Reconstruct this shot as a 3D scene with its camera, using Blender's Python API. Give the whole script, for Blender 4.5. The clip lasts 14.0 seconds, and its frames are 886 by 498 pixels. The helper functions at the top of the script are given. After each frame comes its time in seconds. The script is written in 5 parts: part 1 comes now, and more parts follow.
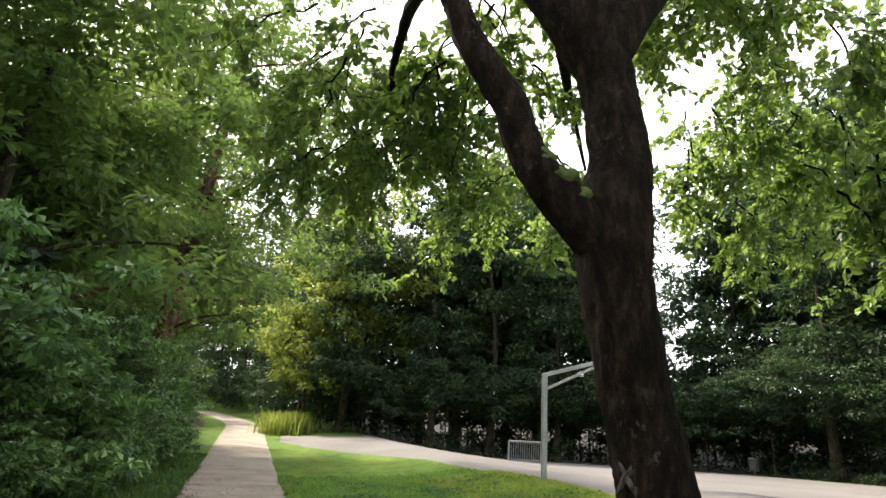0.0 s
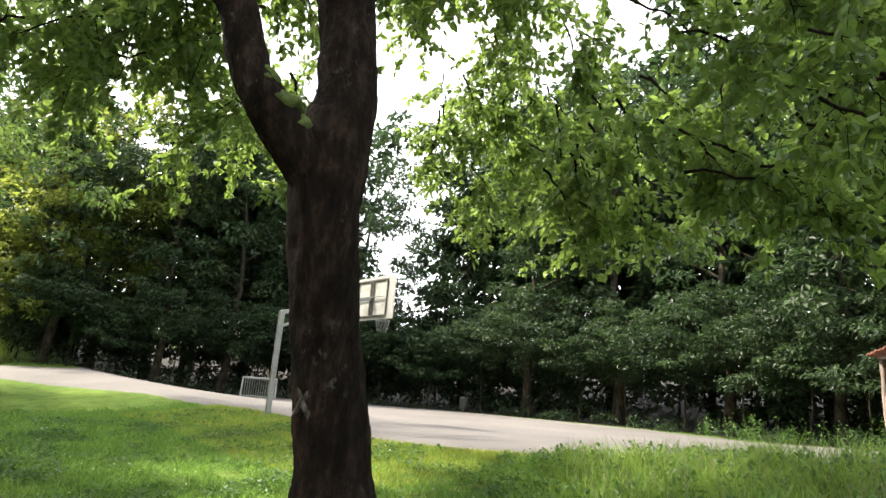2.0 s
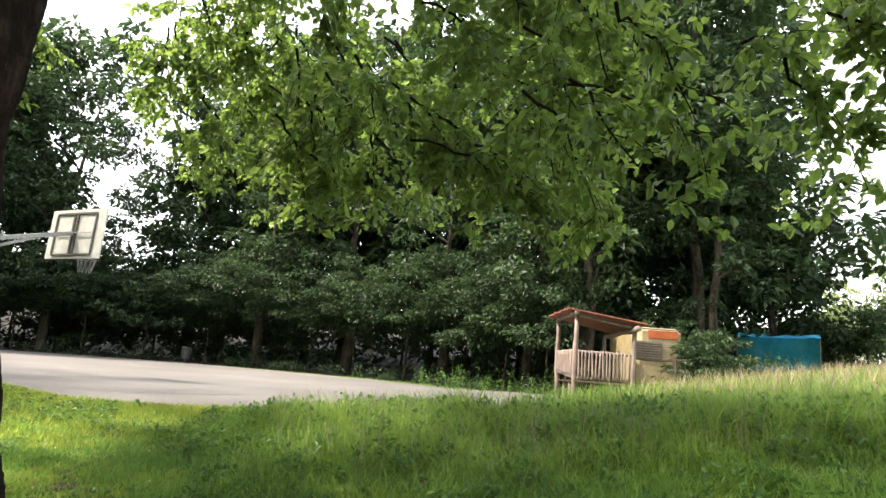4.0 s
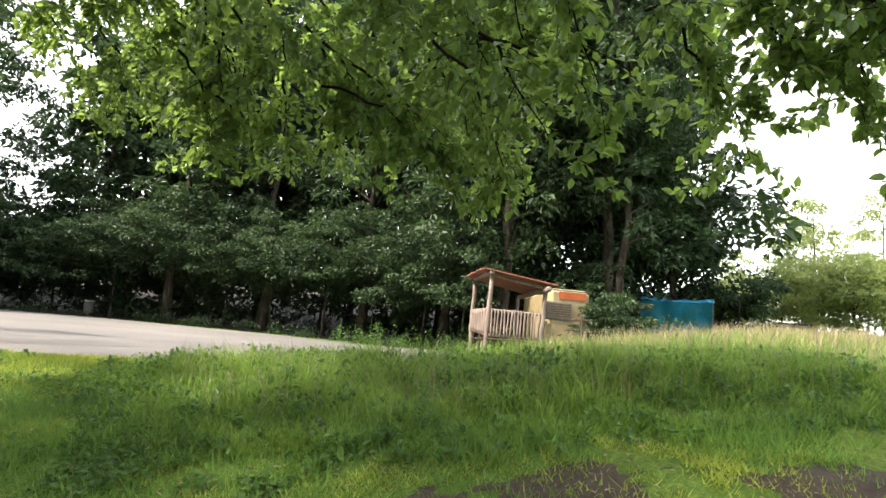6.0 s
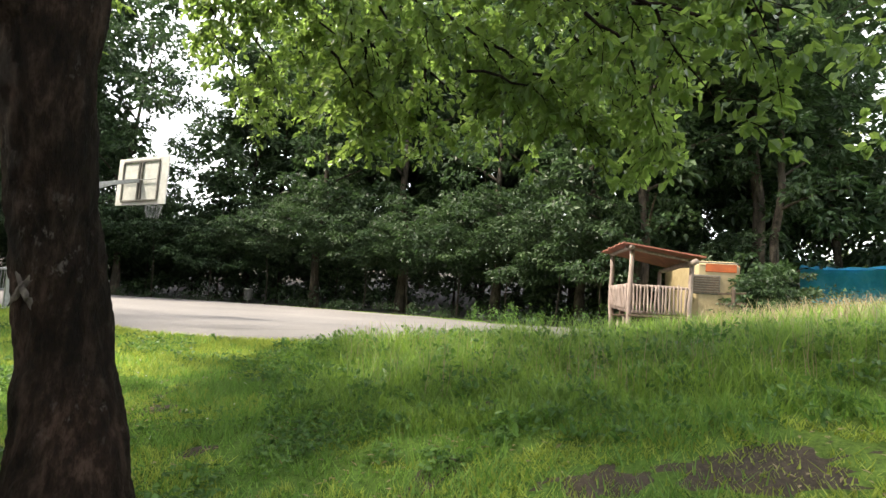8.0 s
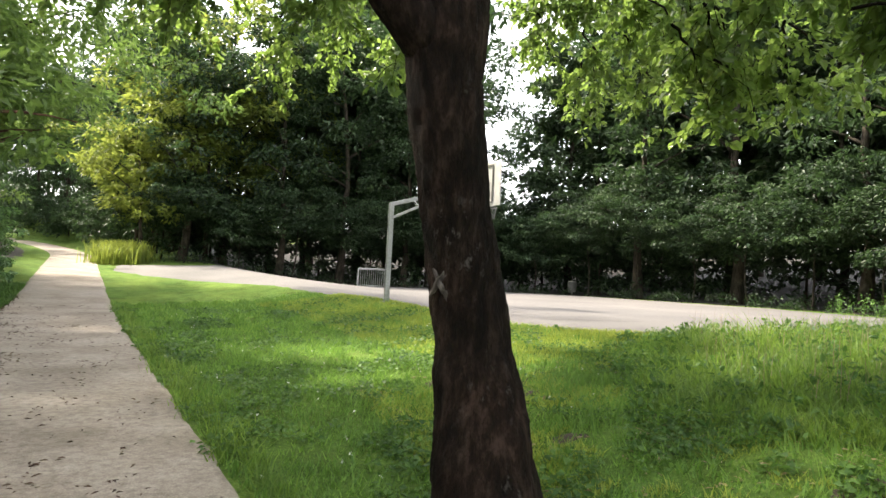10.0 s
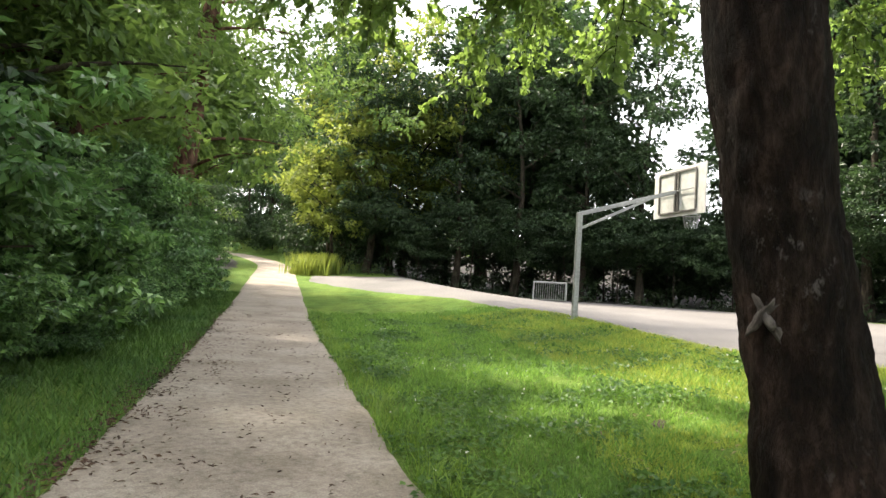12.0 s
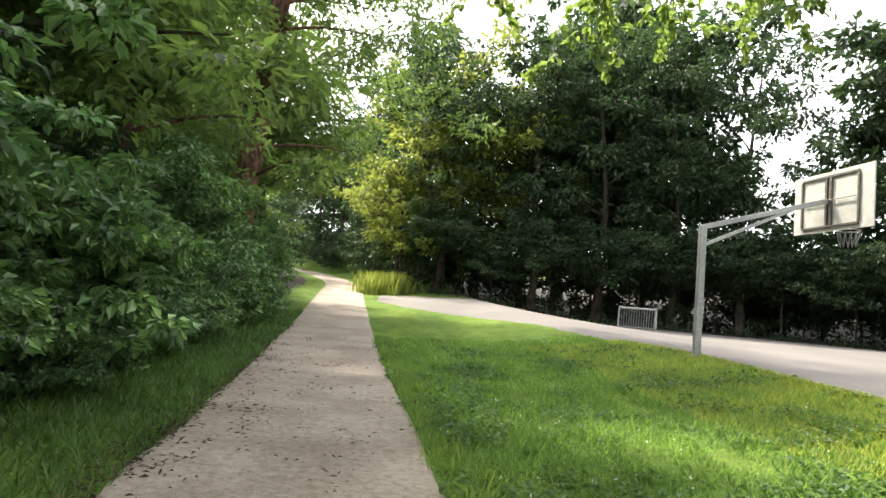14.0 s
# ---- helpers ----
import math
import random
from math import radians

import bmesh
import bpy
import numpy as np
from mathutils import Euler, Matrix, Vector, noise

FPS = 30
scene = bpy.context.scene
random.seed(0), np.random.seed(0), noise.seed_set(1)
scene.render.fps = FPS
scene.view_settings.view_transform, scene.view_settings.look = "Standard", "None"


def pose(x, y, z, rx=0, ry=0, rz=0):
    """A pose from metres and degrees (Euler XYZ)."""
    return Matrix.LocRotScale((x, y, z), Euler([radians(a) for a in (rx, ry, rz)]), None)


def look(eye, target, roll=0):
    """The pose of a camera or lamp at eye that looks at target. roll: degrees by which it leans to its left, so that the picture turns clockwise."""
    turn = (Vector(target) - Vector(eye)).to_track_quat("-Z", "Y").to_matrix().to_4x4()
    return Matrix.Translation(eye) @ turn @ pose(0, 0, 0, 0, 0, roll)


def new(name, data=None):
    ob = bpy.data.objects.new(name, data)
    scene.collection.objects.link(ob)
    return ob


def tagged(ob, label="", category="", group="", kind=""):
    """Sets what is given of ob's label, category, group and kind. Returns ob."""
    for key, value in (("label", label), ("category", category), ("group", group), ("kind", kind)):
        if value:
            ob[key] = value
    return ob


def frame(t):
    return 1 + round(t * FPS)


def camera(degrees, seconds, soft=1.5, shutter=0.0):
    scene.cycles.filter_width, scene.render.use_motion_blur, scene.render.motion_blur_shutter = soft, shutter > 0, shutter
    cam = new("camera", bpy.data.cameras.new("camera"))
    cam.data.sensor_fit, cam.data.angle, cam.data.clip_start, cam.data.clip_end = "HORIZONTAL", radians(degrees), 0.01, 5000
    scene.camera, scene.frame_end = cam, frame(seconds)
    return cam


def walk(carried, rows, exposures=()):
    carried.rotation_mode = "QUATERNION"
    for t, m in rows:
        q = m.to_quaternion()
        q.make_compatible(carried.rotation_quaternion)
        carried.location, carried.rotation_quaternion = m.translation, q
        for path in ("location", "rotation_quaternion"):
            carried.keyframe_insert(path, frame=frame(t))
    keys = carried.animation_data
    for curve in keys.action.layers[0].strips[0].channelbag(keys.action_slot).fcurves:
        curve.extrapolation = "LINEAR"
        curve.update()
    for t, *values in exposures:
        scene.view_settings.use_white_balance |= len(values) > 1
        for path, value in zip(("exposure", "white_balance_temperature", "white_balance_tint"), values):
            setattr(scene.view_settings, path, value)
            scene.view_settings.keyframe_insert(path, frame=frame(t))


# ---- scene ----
cam = camera(73.3, 14.0)
PATH = [
    (0, (-0.087, -0.104, 1.543), (0.06, 1.791, 2.166), 3.7),
    (0.5, (0.014, -0.107, 1.533), (0.413, 1.764, 2.115), 3.8),
    (1, (0.115, -0.114, 1.518), (0.72, 1.711, 2.069), 4.0),
    (1.5, (0.174, -0.164, 1.503), (0.925, 1.615, 2.026), 4.2),
    (2, (0.243, -0.165, 1.497), (1.16, 1.543, 1.993), 4.6),
    (2.5, (0.306, -0.206, 1.489), (1.409, 1.394, 1.961), 4.5),
    (3, (0.377, -0.22, 1.492), (1.662, 1.244, 1.947), 4.2),
    (3.5, (0.444, -0.229, 1.496), (1.878, 1.094, 1.936), 4.4),
    (4, (0.525, -0.247, 1.573), (2.09, 0.93, 1.978), 4.5),
    (4.2, (0.541, -0.254, 1.574), (2.137, 0.885, 1.968), 4.6),
    (6.3, (0.606, -0.426, 1.479), (2.333, 0.54, 1.766), 5.3),
    (6.5, (0.597, -0.425, 1.484), (2.325, 0.544, 1.764), 5.4),
    (7, (0.526, -0.384, 1.482), (2.241, 0.609, 1.75), 5.3),
    (7.5, (0.464, -0.294, 1.475), (2.097, 0.836, 1.711), 4.6),
    (8, (0.398, -0.196, 1.471), (1.896, 1.114, 1.668), 3.8),
    (8.5, (0.343, -0.086, 1.445), (1.689, 1.384, 1.613), 3.2),
    (9, (0.282, -0.023, 1.446), (1.433, 1.606, 1.593), 2.9),
    (9.2, (0.255, 0.01, 1.445), (1.311, 1.703, 1.585), 2.9),
    (11.3, (-0.012, 0.476, 1.428), (0.227, 2.459, 1.512), 3.4),
    (11.5, (-0.051, 0.613, 1.448), (0.169, 2.599, 1.536), 3.6),
    (12, (-0.11, 1.044, 1.468), (-0.003, 3.037, 1.586), 3.8),
    (12.5, (-0.193, 1.563, 1.497), (-0.137, 3.558, 1.626), 4.0),
    (13, (-0.314, 2.154, 1.52), (-0.31, 4.15, 1.661), 4.4),
    (13.5, (-0.379, 2.822, 1.515), (-0.436, 4.815, 1.67), 5.0),
    (14, (-0.47, 3.498, 1.49), (-0.594, 5.487, 1.661), 5.2),
]
EXPOSURES = [(0, 1.7), (1, 1.8), (2, 1.95), (4, 1.92), (8, 1.95), (9, 2.05), (11.5, 2.08), (14, 2.0)]      # slow brightening on the way
walk(cam, [(t, look(eye, target, roll)) for t, eye, target, roll in PATH], EXPOSURES)

# ---- light ----
SUN_AZ, SUN_EL = radians(-46), radians(50)      # from the left and ahead, over the trees
world = bpy.data.worlds.new("sky")
scene.world = world
world.use_nodes = True
wn = world.node_tree.nodes
sky = wn.new("ShaderNodeTexSky")
sky.sky_type = "NISHITA"
sky.sun_disc = False
sky.sun_elevation, sky.sun_rotation = SUN_EL, SUN_AZ
sky.air_density, sky.dust_density, sky.ozone_density = 1.0, 4.0, 1.0
wn["Background"].inputs[1].default_value = 0.13
world.node_tree.links.new(sky.outputs[0], wn["Background"].inputs[0])
cloud = wn.new("ShaderNodeBackground")          # thin white cloud over the blue
cloud.inputs[0].default_value, cloud.inputs[1].default_value = (1.0, 0.985, 0.95, 1), 1.15
veil = wn.new("ShaderNodeMixShader")
veil.inputs[0].default_value = 0.65
world.node_tree.links.new(wn["Background"].outputs[0], veil.inputs[1])
world.node_tree.links.new(cloud.outputs[0], veil.inputs[2])
world.node_tree.links.new(veil.outputs[0], wn["World Output"].inputs[0])
sun = new("sun", bpy.data.lights.new("sun", "SUN"))
sun.data.energy, sun.data.angle, sun.data.color = 3.6, radians(3.5), (1.0, 0.91, 0.74)
SUN_DIR = Vector((math.sin(SUN_AZ) * math.cos(SUN_EL), math.cos(SUN_AZ) * math.cos(SUN_EL), math.sin(SUN_EL)))
sun.matrix_world = look(SUN_DIR * 60, (0, 0, 0))


# ---- materials ----
def nodes_of(name):
    m = bpy.data.materials.new(name)
    m.use_nodes = True
    n, l = m.node_tree.nodes, m.node_tree.links
    return m, n, l, n["Principled BSDF"]


def noise_node(n, l, scale, detail=5.0, rough=0.6, stretch=(1, 1, 1), object_space=True):
    tc = n.new("ShaderNodeTexCoord")
    mp = n.new("ShaderNodeMapping")
    mp.inputs["Scale"].default_value = stretch
    l.new(tc.outputs["Object" if object_space else "Generated"], mp.inputs[0])
    t = n.new("ShaderNodeTexNoise")
    t.inputs["Scale"].default_value = scale
    t.inputs["Detail"].default_value = detail
    t.inputs["Roughness"].default_value = rough
    l.new(mp.outputs[0], t.inputs["Vector"])
    return t


def ramp(n, l, source, stops):
    r = n.new("ShaderNodeValToRGB")
    while len(r.color_ramp.elements) < len(stops):
        r.color_ramp.elements.new(0.5)
    for e, (p, c) in zip(r.color_ramp.elements, stops):
        e.position, e.color = p, (*c, 1)
    l.new(source, r.inputs[0])
    return r


def mixed(n, l, fac, a, b, kind="MIX"):
    m = n.new("ShaderNodeMix")
    m.data_type, m.blend_type = "RGBA", kind
    for sock, v in ((m.inputs[0], fac), (m.inputs[6], a), (m.inputs[7], b)):
        if isinstance(v, (int, float)):
            sock.default_value = v
        elif isinstance(v, tuple):
            sock.default_value = (*v, 1)
        else:
            l.new(v, sock)
    return m.outputs[2]


def bump(n, l, source, p, strength=0.4, distance=0.02):
    b = n.new("ShaderNodeBump")
    b.inputs["Strength"].default_value, b.inputs["Distance"].default_value = strength, distance
    l.new(source, b.inputs["Height"])
    l.new(b.outputs[0], p.inputs["Normal"])


def surface(name, dark, mid, light, scale=8.0, big=0.6, rough=0.8, metal=0.0, relief=0.4, depth=0.01, stretch=(1, 1, 1)):
    """A two-scale surface: grain in three tones, broad stains over it, relief from the grain."""
    m, n, l, p = nodes_of(name)
    fine = noise_node(n, l, scale, 8, 0.65, stretch)
    wide = noise_node(n, l, big, 3, 0.5)
    base = ramp(n, l, fine.outputs[0], [(0.3, dark), (0.5, mid), (0.72, light)])
    tone = ramp(n, l, wide.outputs[0], [(0.3, (0.72, 0.72, 0.72)), (0.7, (1.12, 1.1, 1.06))])
    l.new(mixed(n, l, 1.0, base.outputs[0], tone.outputs[0], "MULTIPLY"), p.inputs["Base Color"])
    p.inputs["Roughness"].default_value, p.inputs["Metallic"].default_value = rough, metal
    bump(n, l, fine.outputs[0], p, relief, depth)
    return m


def leaf_material(name, dark, light, through_colour, gloss=0.45, thin=0.45, shine=0.35):
    m, n, l, p = nodes_of(name)
    g = n.new("ShaderNodeNewGeometry")
    c = ramp(n, l, g.outputs["Random Per Island"], [(0.0, dark), (1.0, light)])
    # broad cool-dark and warm-light tones stand in for shaded hollows and lit sprays
    wide = noise_node(n, l, 0.55, 3, 0.55)
    tone = ramp(n, l, wide.outputs[0], [(0.36, (0.58, 0.64, 0.68)), (0.64, (1.28, 1.2, 0.98))])
    col = mixed(n, l, 1.0, c.outputs[0], tone.outputs[0], "MULTIPLY")
    l.new(col, p.inputs["Base Color"])
    p.inputs["Roughness"].default_value = gloss
    p.inputs["Specular IOR Level"].default_value = shine
    tr = n.new("ShaderNodeBsdfTranslucent")
    l.new(mixed(n, l, 0.65, col, through_colour), tr.inputs[0])
    mx = n.new("ShaderNodeMixShader")
    mx.inputs[0].default_value = thin
    l.new(p.outputs[0], mx.inputs[1])
    l.new(tr.outputs[0], mx.inputs[2])
    l.new(mx.outputs[0], n["Material Output"].inputs[0])
    return m


def ground_material():
    """Turf: green, dry and mossy patches over dark soil, worn bare spots."""
    m, n, l, p = nodes_of("turf")
    fine = noise_node(n, l, 26, 8, 0.7)
    mid = noise_node(n, l, 2.2, 5, 0.6)
    wide = noise_node(n, l, 0.45, 3, 0.5)
    a = ramp(n, l, fine.outputs[0], [(0.3, (0.035, 0.055, 0.018)), (0.5, (0.08, 0.14, 0.032)), (0.7, (0.155, 0.22, 0.06))])
    b = ramp(n, l, mid.outputs[0], [(0.34, (0.75, 0.72, 0.6)), (0.6, (1.1, 1.1, 1.0))])
    c = ramp(n, l, wide.outputs[0], [(0.4, (0.9, 0.95, 0.85)), (0.65, (1.25, 1.12, 0.95))])
    col = mixed(n, l, 1.0, a.outputs[0], b.outputs[0], "MULTIPLY")
    col = mixed(n, l, 1.0, col, c.outputs[0], "MULTIPLY")
    l.new(col, p.inputs["Base Color"])
    p.inputs["Roughness"].default_value = 0.95
    p.inputs["Specular IOR Level"].default_value = 0.1
    bump(n, l, fine.outputs[0], p, 0.7, 0.03)
    return m


def gravel_material():
    """Rolled sandy gravel: grit, pale wheel tracks, darker damp spots."""
    m, n, l, p = nodes_of("rolled_gravel")
    grit = n.new("ShaderNodeTexVoronoi")
    tc = n.new("ShaderNodeTexCoord")
    l.new(tc.outputs["Object"], grit.inputs["Vector"])
    grit.inputs["Scale"].default_value = 70
    fine = noise_node(n, l, 14, 8, 0.7)
    wide = noise_node(n, l, 0.8, 4, 0.55)
    a = ramp(n, l, fine.outputs[0], [(0.3, (0.175, 0.15, 0.135)), (0.5, (0.305, 0.268, 0.245)), (0.72, (0.40, 0.36, 0.33))])
    g = ramp(n, l, grit.outputs["Distance"], [(0.0, (1.15, 1.13, 1.1)), (0.6, (0.8, 0.78, 0.75))])
    w = ramp(n, l, wide.outputs[0], [(0.33, (0.72, 0.68, 0.62)), (0.6, (1.08, 1.06, 1.03))])
    col = mixed(n, l, 1.0, a.outputs[0], g.outputs[0], "MULTIPLY")
    col = mixed(n, l, 1.0, col, w.outputs[0], "MULTIPLY")
    l.new(col, p.inputs["Base Color"])
    p.inputs["Roughness"].default_value = 0.95
    bump(n, l, grit.outputs["Distance"], p, 0.5, 0.008)
    return m


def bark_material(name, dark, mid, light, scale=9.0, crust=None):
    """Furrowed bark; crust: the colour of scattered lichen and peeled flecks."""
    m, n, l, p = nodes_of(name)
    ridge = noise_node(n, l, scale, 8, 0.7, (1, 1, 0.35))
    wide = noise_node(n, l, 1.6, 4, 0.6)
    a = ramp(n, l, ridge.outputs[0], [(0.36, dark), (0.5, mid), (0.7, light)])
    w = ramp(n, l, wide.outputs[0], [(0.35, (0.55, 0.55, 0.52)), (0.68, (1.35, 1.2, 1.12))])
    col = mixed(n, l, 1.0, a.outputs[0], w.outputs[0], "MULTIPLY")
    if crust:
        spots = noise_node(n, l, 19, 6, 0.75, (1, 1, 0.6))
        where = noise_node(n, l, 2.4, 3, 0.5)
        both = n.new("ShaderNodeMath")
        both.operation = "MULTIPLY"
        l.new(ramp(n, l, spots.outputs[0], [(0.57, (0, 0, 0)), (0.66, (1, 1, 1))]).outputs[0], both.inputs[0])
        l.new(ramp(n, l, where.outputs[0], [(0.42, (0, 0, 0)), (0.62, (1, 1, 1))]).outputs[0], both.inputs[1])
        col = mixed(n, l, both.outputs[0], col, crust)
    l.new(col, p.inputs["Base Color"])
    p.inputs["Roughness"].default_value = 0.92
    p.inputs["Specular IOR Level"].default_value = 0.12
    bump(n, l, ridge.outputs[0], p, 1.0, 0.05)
    return m


M_TURF = ground_material()
M_GRAVEL = gravel_material()
M_COURT = surface("court_tar", (0.085, 0.078, 0.079), (0.13, 0.12, 0.12), (0.18, 0.166, 0.165), 30, 0.25, 0.9, 0, 0.3, 0.004)
# litter blackened so that its colour carries the shade under the trees
M_SHADED_LITTER = surface("shade_dark_litter", (0.006, 0.005, 0.004), (0.016, 0.013, 0.009), (0.035, 0.027, 0.017), 12, 0.5, 0.95, 0, 0.8, 0.03)
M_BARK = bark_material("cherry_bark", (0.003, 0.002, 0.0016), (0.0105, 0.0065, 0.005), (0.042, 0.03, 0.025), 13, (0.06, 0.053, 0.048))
M_BARK_BROWN = bark_material("pine_bark", (0.03, 0.018, 0.013), (0.10, 0.06, 0.045), (0.2, 0.13, 0.1), 5)
M_BARK_GREY = bark_material("grey_bark", (0.016, 0.014, 0.012), (0.052, 0.046, 0.038), (0.11, 0.1, 0.08), 5)
M_MOSS = surface("moss", (0.02, 0.03, 0.008), (0.05, 0.075, 0.015), (0.1, 0.13, 0.03), 30, 3, 0.95)
M_SCAR = surface("healed_bark_scar", (0.018, 0.014, 0.012), (0.05, 0.042, 0.038), (0.12, 0.105, 0.095), 26, 7, 0.9)
M_LEAF_NEAR = leaf_material("cherry_leaf", (0.018, 0.045, 0.018), (0.115, 0.19, 0.07), (0.42, 0.60, 0.11), 0.36, 0.46, 0.5)
# leaf colours spread wide to paint in the wood's dark hollows and lit crowns
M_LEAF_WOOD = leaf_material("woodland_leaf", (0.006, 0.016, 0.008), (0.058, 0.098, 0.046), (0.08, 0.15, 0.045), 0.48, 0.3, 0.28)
M_LEAF_LEFT = leaf_material("hanging_leaf", (0.028, 0.058, 0.022), (0.13, 0.205, 0.072), (0.29, 0.44, 0.09), 0.5, 0.43, 0.3)
M_LEAF_LIME = leaf_material("young_leaf", (0.07875, 0.1261, 0.028), (0.168, 0.2231, 0.049), (0.357, 0.4074, 0.07), 0.5, 0.5)
M_LEAF_BUSH = leaf_material("dogwood_leaf", (0.020, 0.060, 0.024), (0.23, 0.40, 0.15), (0.22, 0.42, 0.09), 0.36, 0.28, 0.6)
M_LEAF_PALE = leaf_material("birch_leaf", (0.14, 0.19, 0.07), (0.30, 0.36, 0.14), (0.45, 0.52, 0.17), 0.5, 0.5)
M_GRASS = leaf_material("grass_blade", (0.032, 0.092, 0.022), (0.21, 0.345, 0.08), (0.28, 0.47, 0.08), 0.55, 0.45)
# pale yellow holds the court edge's sunlight as well as dry grass
M_GRASS_LIT_DRY = leaf_material("sunlit_dry_blade", (0.15, 0.20, 0.035), (0.38, 0.45, 0.10), (0.48, 0.56, 0.09), 0.6, 0.4)
M_GRASS_TALL = leaf_material("meadow_blade", (0.018, 0.052, 0.013), (0.235, 0.35, 0.075), (0.31, 0.48, 0.075), 0.45, 0.48)
M_CLOVER = leaf_material("clover_leaf", (0.025, 0.07, 0.018), (0.12, 0.22, 0.055), (0.16, 0.30, 0.05), 0.5, 0.35)
M_STRAW = leaf_material("dry_stalk", (0.21, 0.1649, 0.098), (0.378, 0.3007, 0.21), (0.441, 0.3589, 0.252), 0.6, 0.4)
M_FLOWER = surface("white_petal", (0.6, 0.6, 0.55), (0.75, 0.75, 0.7), (0.85, 0.85, 0.8), 60, 9, 0.7)
M_DEAD = leaf_material("dead_leaf", (0.0315, 0.0194, 0.016), (0.1155, 0.0679, 0.056), (0.105, 0.0582, 0.042), 0.8, 0.15)
M_STEEL = surface("galvanised_steel", (0.20, 0.21, 0.21), (0.28, 0.29, 0.29), (0.37, 0.38, 0.38), 16, 1.2, 0.55, 0.35, 0.1, 0.002)
M_BOARD = surface("white_board", (0.38, 0.37, 0.355), (0.48, 0.475, 0.46), (0.56, 0.555, 0.54), 6, 1.0, 0.6, 0, 0.08, 0.002)
M_DARKSTEEL = surface("weathered_steel_frame", (0.06, 0.055, 0.05), (0.12, 0.11, 0.1), (0.2, 0.19, 0.17), 20, 2, 0.6, 0.3, 0.1, 0.002)
M_GOAL = surface("grey_painted_goal", (0.28, 0.29, 0.28), (0.38, 0.39, 0.38), (0.5, 0.5, 0.49), 20, 2, 0.6)
M_POLEWOOD = surface("peeled_pole_wood", (0.11, 0.080, 0.070), (0.205, 0.158, 0.140), (0.31, 0.25, 0.225), 12, 2.0, 0.8, 0, 0.4, 0.01, (1, 1, 0.15))
M_ROOF = surface("red_roof_boards", (0.10, 0.032, 0.022), (0.175, 0.058, 0.04), (0.25, 0.095, 0.065), 9, 1.0, 0.85, 0, 0.4, 0.01, (0.2, 1, 1))
M_CREAM = surface("cream_caravan_panel", (0.23, 0.175, 0.095), (0.30, 0.235, 0.13), (0.36, 0.285, 0.17), 5, 0.9, 0.5)
M_ORANGE = surface("faded_orange_stripe", (0.30, 0.06, 0.012), (0.38, 0.085, 0.016), (0.44, 0.12, 0.03), 5, 0.9, 0.5)
M_DARKWOOD = surface("dark_wood", (0.03, 0.02, 0.014), (0.07, 0.045, 0.03), (0.13, 0.09, 0.06), 12, 1.5, 0.85, 0, 0.4, 0.01, (1, 1, 0.2))
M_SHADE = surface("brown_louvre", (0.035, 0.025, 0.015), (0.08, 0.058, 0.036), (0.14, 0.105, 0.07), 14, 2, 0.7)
M_TARP = surface("blue_tarpaulin", (0.04, 0.42, 0.74), (0.07, 0.55, 0.90), (0.16, 0.64, 0.94), 4, 0.8, 0.4, 0, 0.5, 0.05)
M_WHITE = surface("white_paint", (0.6, 0.6, 0.58), (0.72, 0.72, 0.7), (0.8, 0.8, 0.78), 6, 1, 0.6)
M_BIN = surface("grey_plastic_bin", (0.02, 0.021, 0.02), (0.035, 0.037, 0.034), (0.06, 0.063, 0.057), 12, 2, 0.6)
M_EARTH = surface("trodden_earth", (0.018, 0.012, 0.008), (0.045, 0.031, 0.021), (0.09, 0.066, 0.046), 22, 2.0, 0.95, 0, 0.8, 0.02)
M_CRACK = surface("tar_joint", (0.03, 0.028, 0.026), (0.05, 0.046, 0.043), (0.075, 0.07, 0.065), 30, 2, 0.85)


# ---- plan of the ground ----
def step(a, b, x):
    t = np.clip((np.asarray(x, float) - a) / (b - a), 0, 1)
    return t * t * (3 - 2 * t)


def path_right(y):
    return 1.05 - 0.215 * np.asarray(y, float) - 0.008 * np.maximum(np.asarray(y, float) - 46, 0) ** 2


def path_left(y):
    return path_right(y) - np.interp(y, (5.0, 10.0, 18.0), (2.32, 2.38, 2.62))


def path_height(y):
    return np.interp(y, (-400, -20, 16, 22, 30, 40, 58, 90, 112, 400), (0, 0.0, 0.03, 0.2, 0.75, 1.35, 2.5, 4.7, 6.2, 9.0))


def ground_height(x, y):
    x, y = np.asarray(x, float), np.asarray(y, float)
    u = x - path_right(y)
    up = np.maximum(u, 0)
    lawn = np.where(up < 6.9, 0.0155 * up ** 2, 0.738 + 0.012 * (up - 6.9))
    lawn = np.minimum(lawn, 0.738 + 0.012 * 40)
    lawn = lawn + 0.035 * np.clip(14 - y, 0, 8) * np.clip((u - 6.9) / 10, 0, 1)
    bank = np.interp(u, (2.0, 4.3, 12.0, 32.0), (0.0, 0.48, 0.72, 1.6)) * step(7, -1, y)
    rise = 0.16 * np.clip(u - 33, 0, 40) * step(3, 10, y) + 0.14 * np.clip(y - 47.5, 0, 50) * step(3, 9, u)      # wooded slopes behind
    rise = rise + 0.16 * np.clip(-u - 13, 0, 40)
    return path_height(y) * (1 - step(2, 16, u)) + lawn + bank + np.minimum(rise, 7.0) + 0.05 * step(-2.6, -6, u)


def gz(x, y):
    return float(ground_height(x, y))


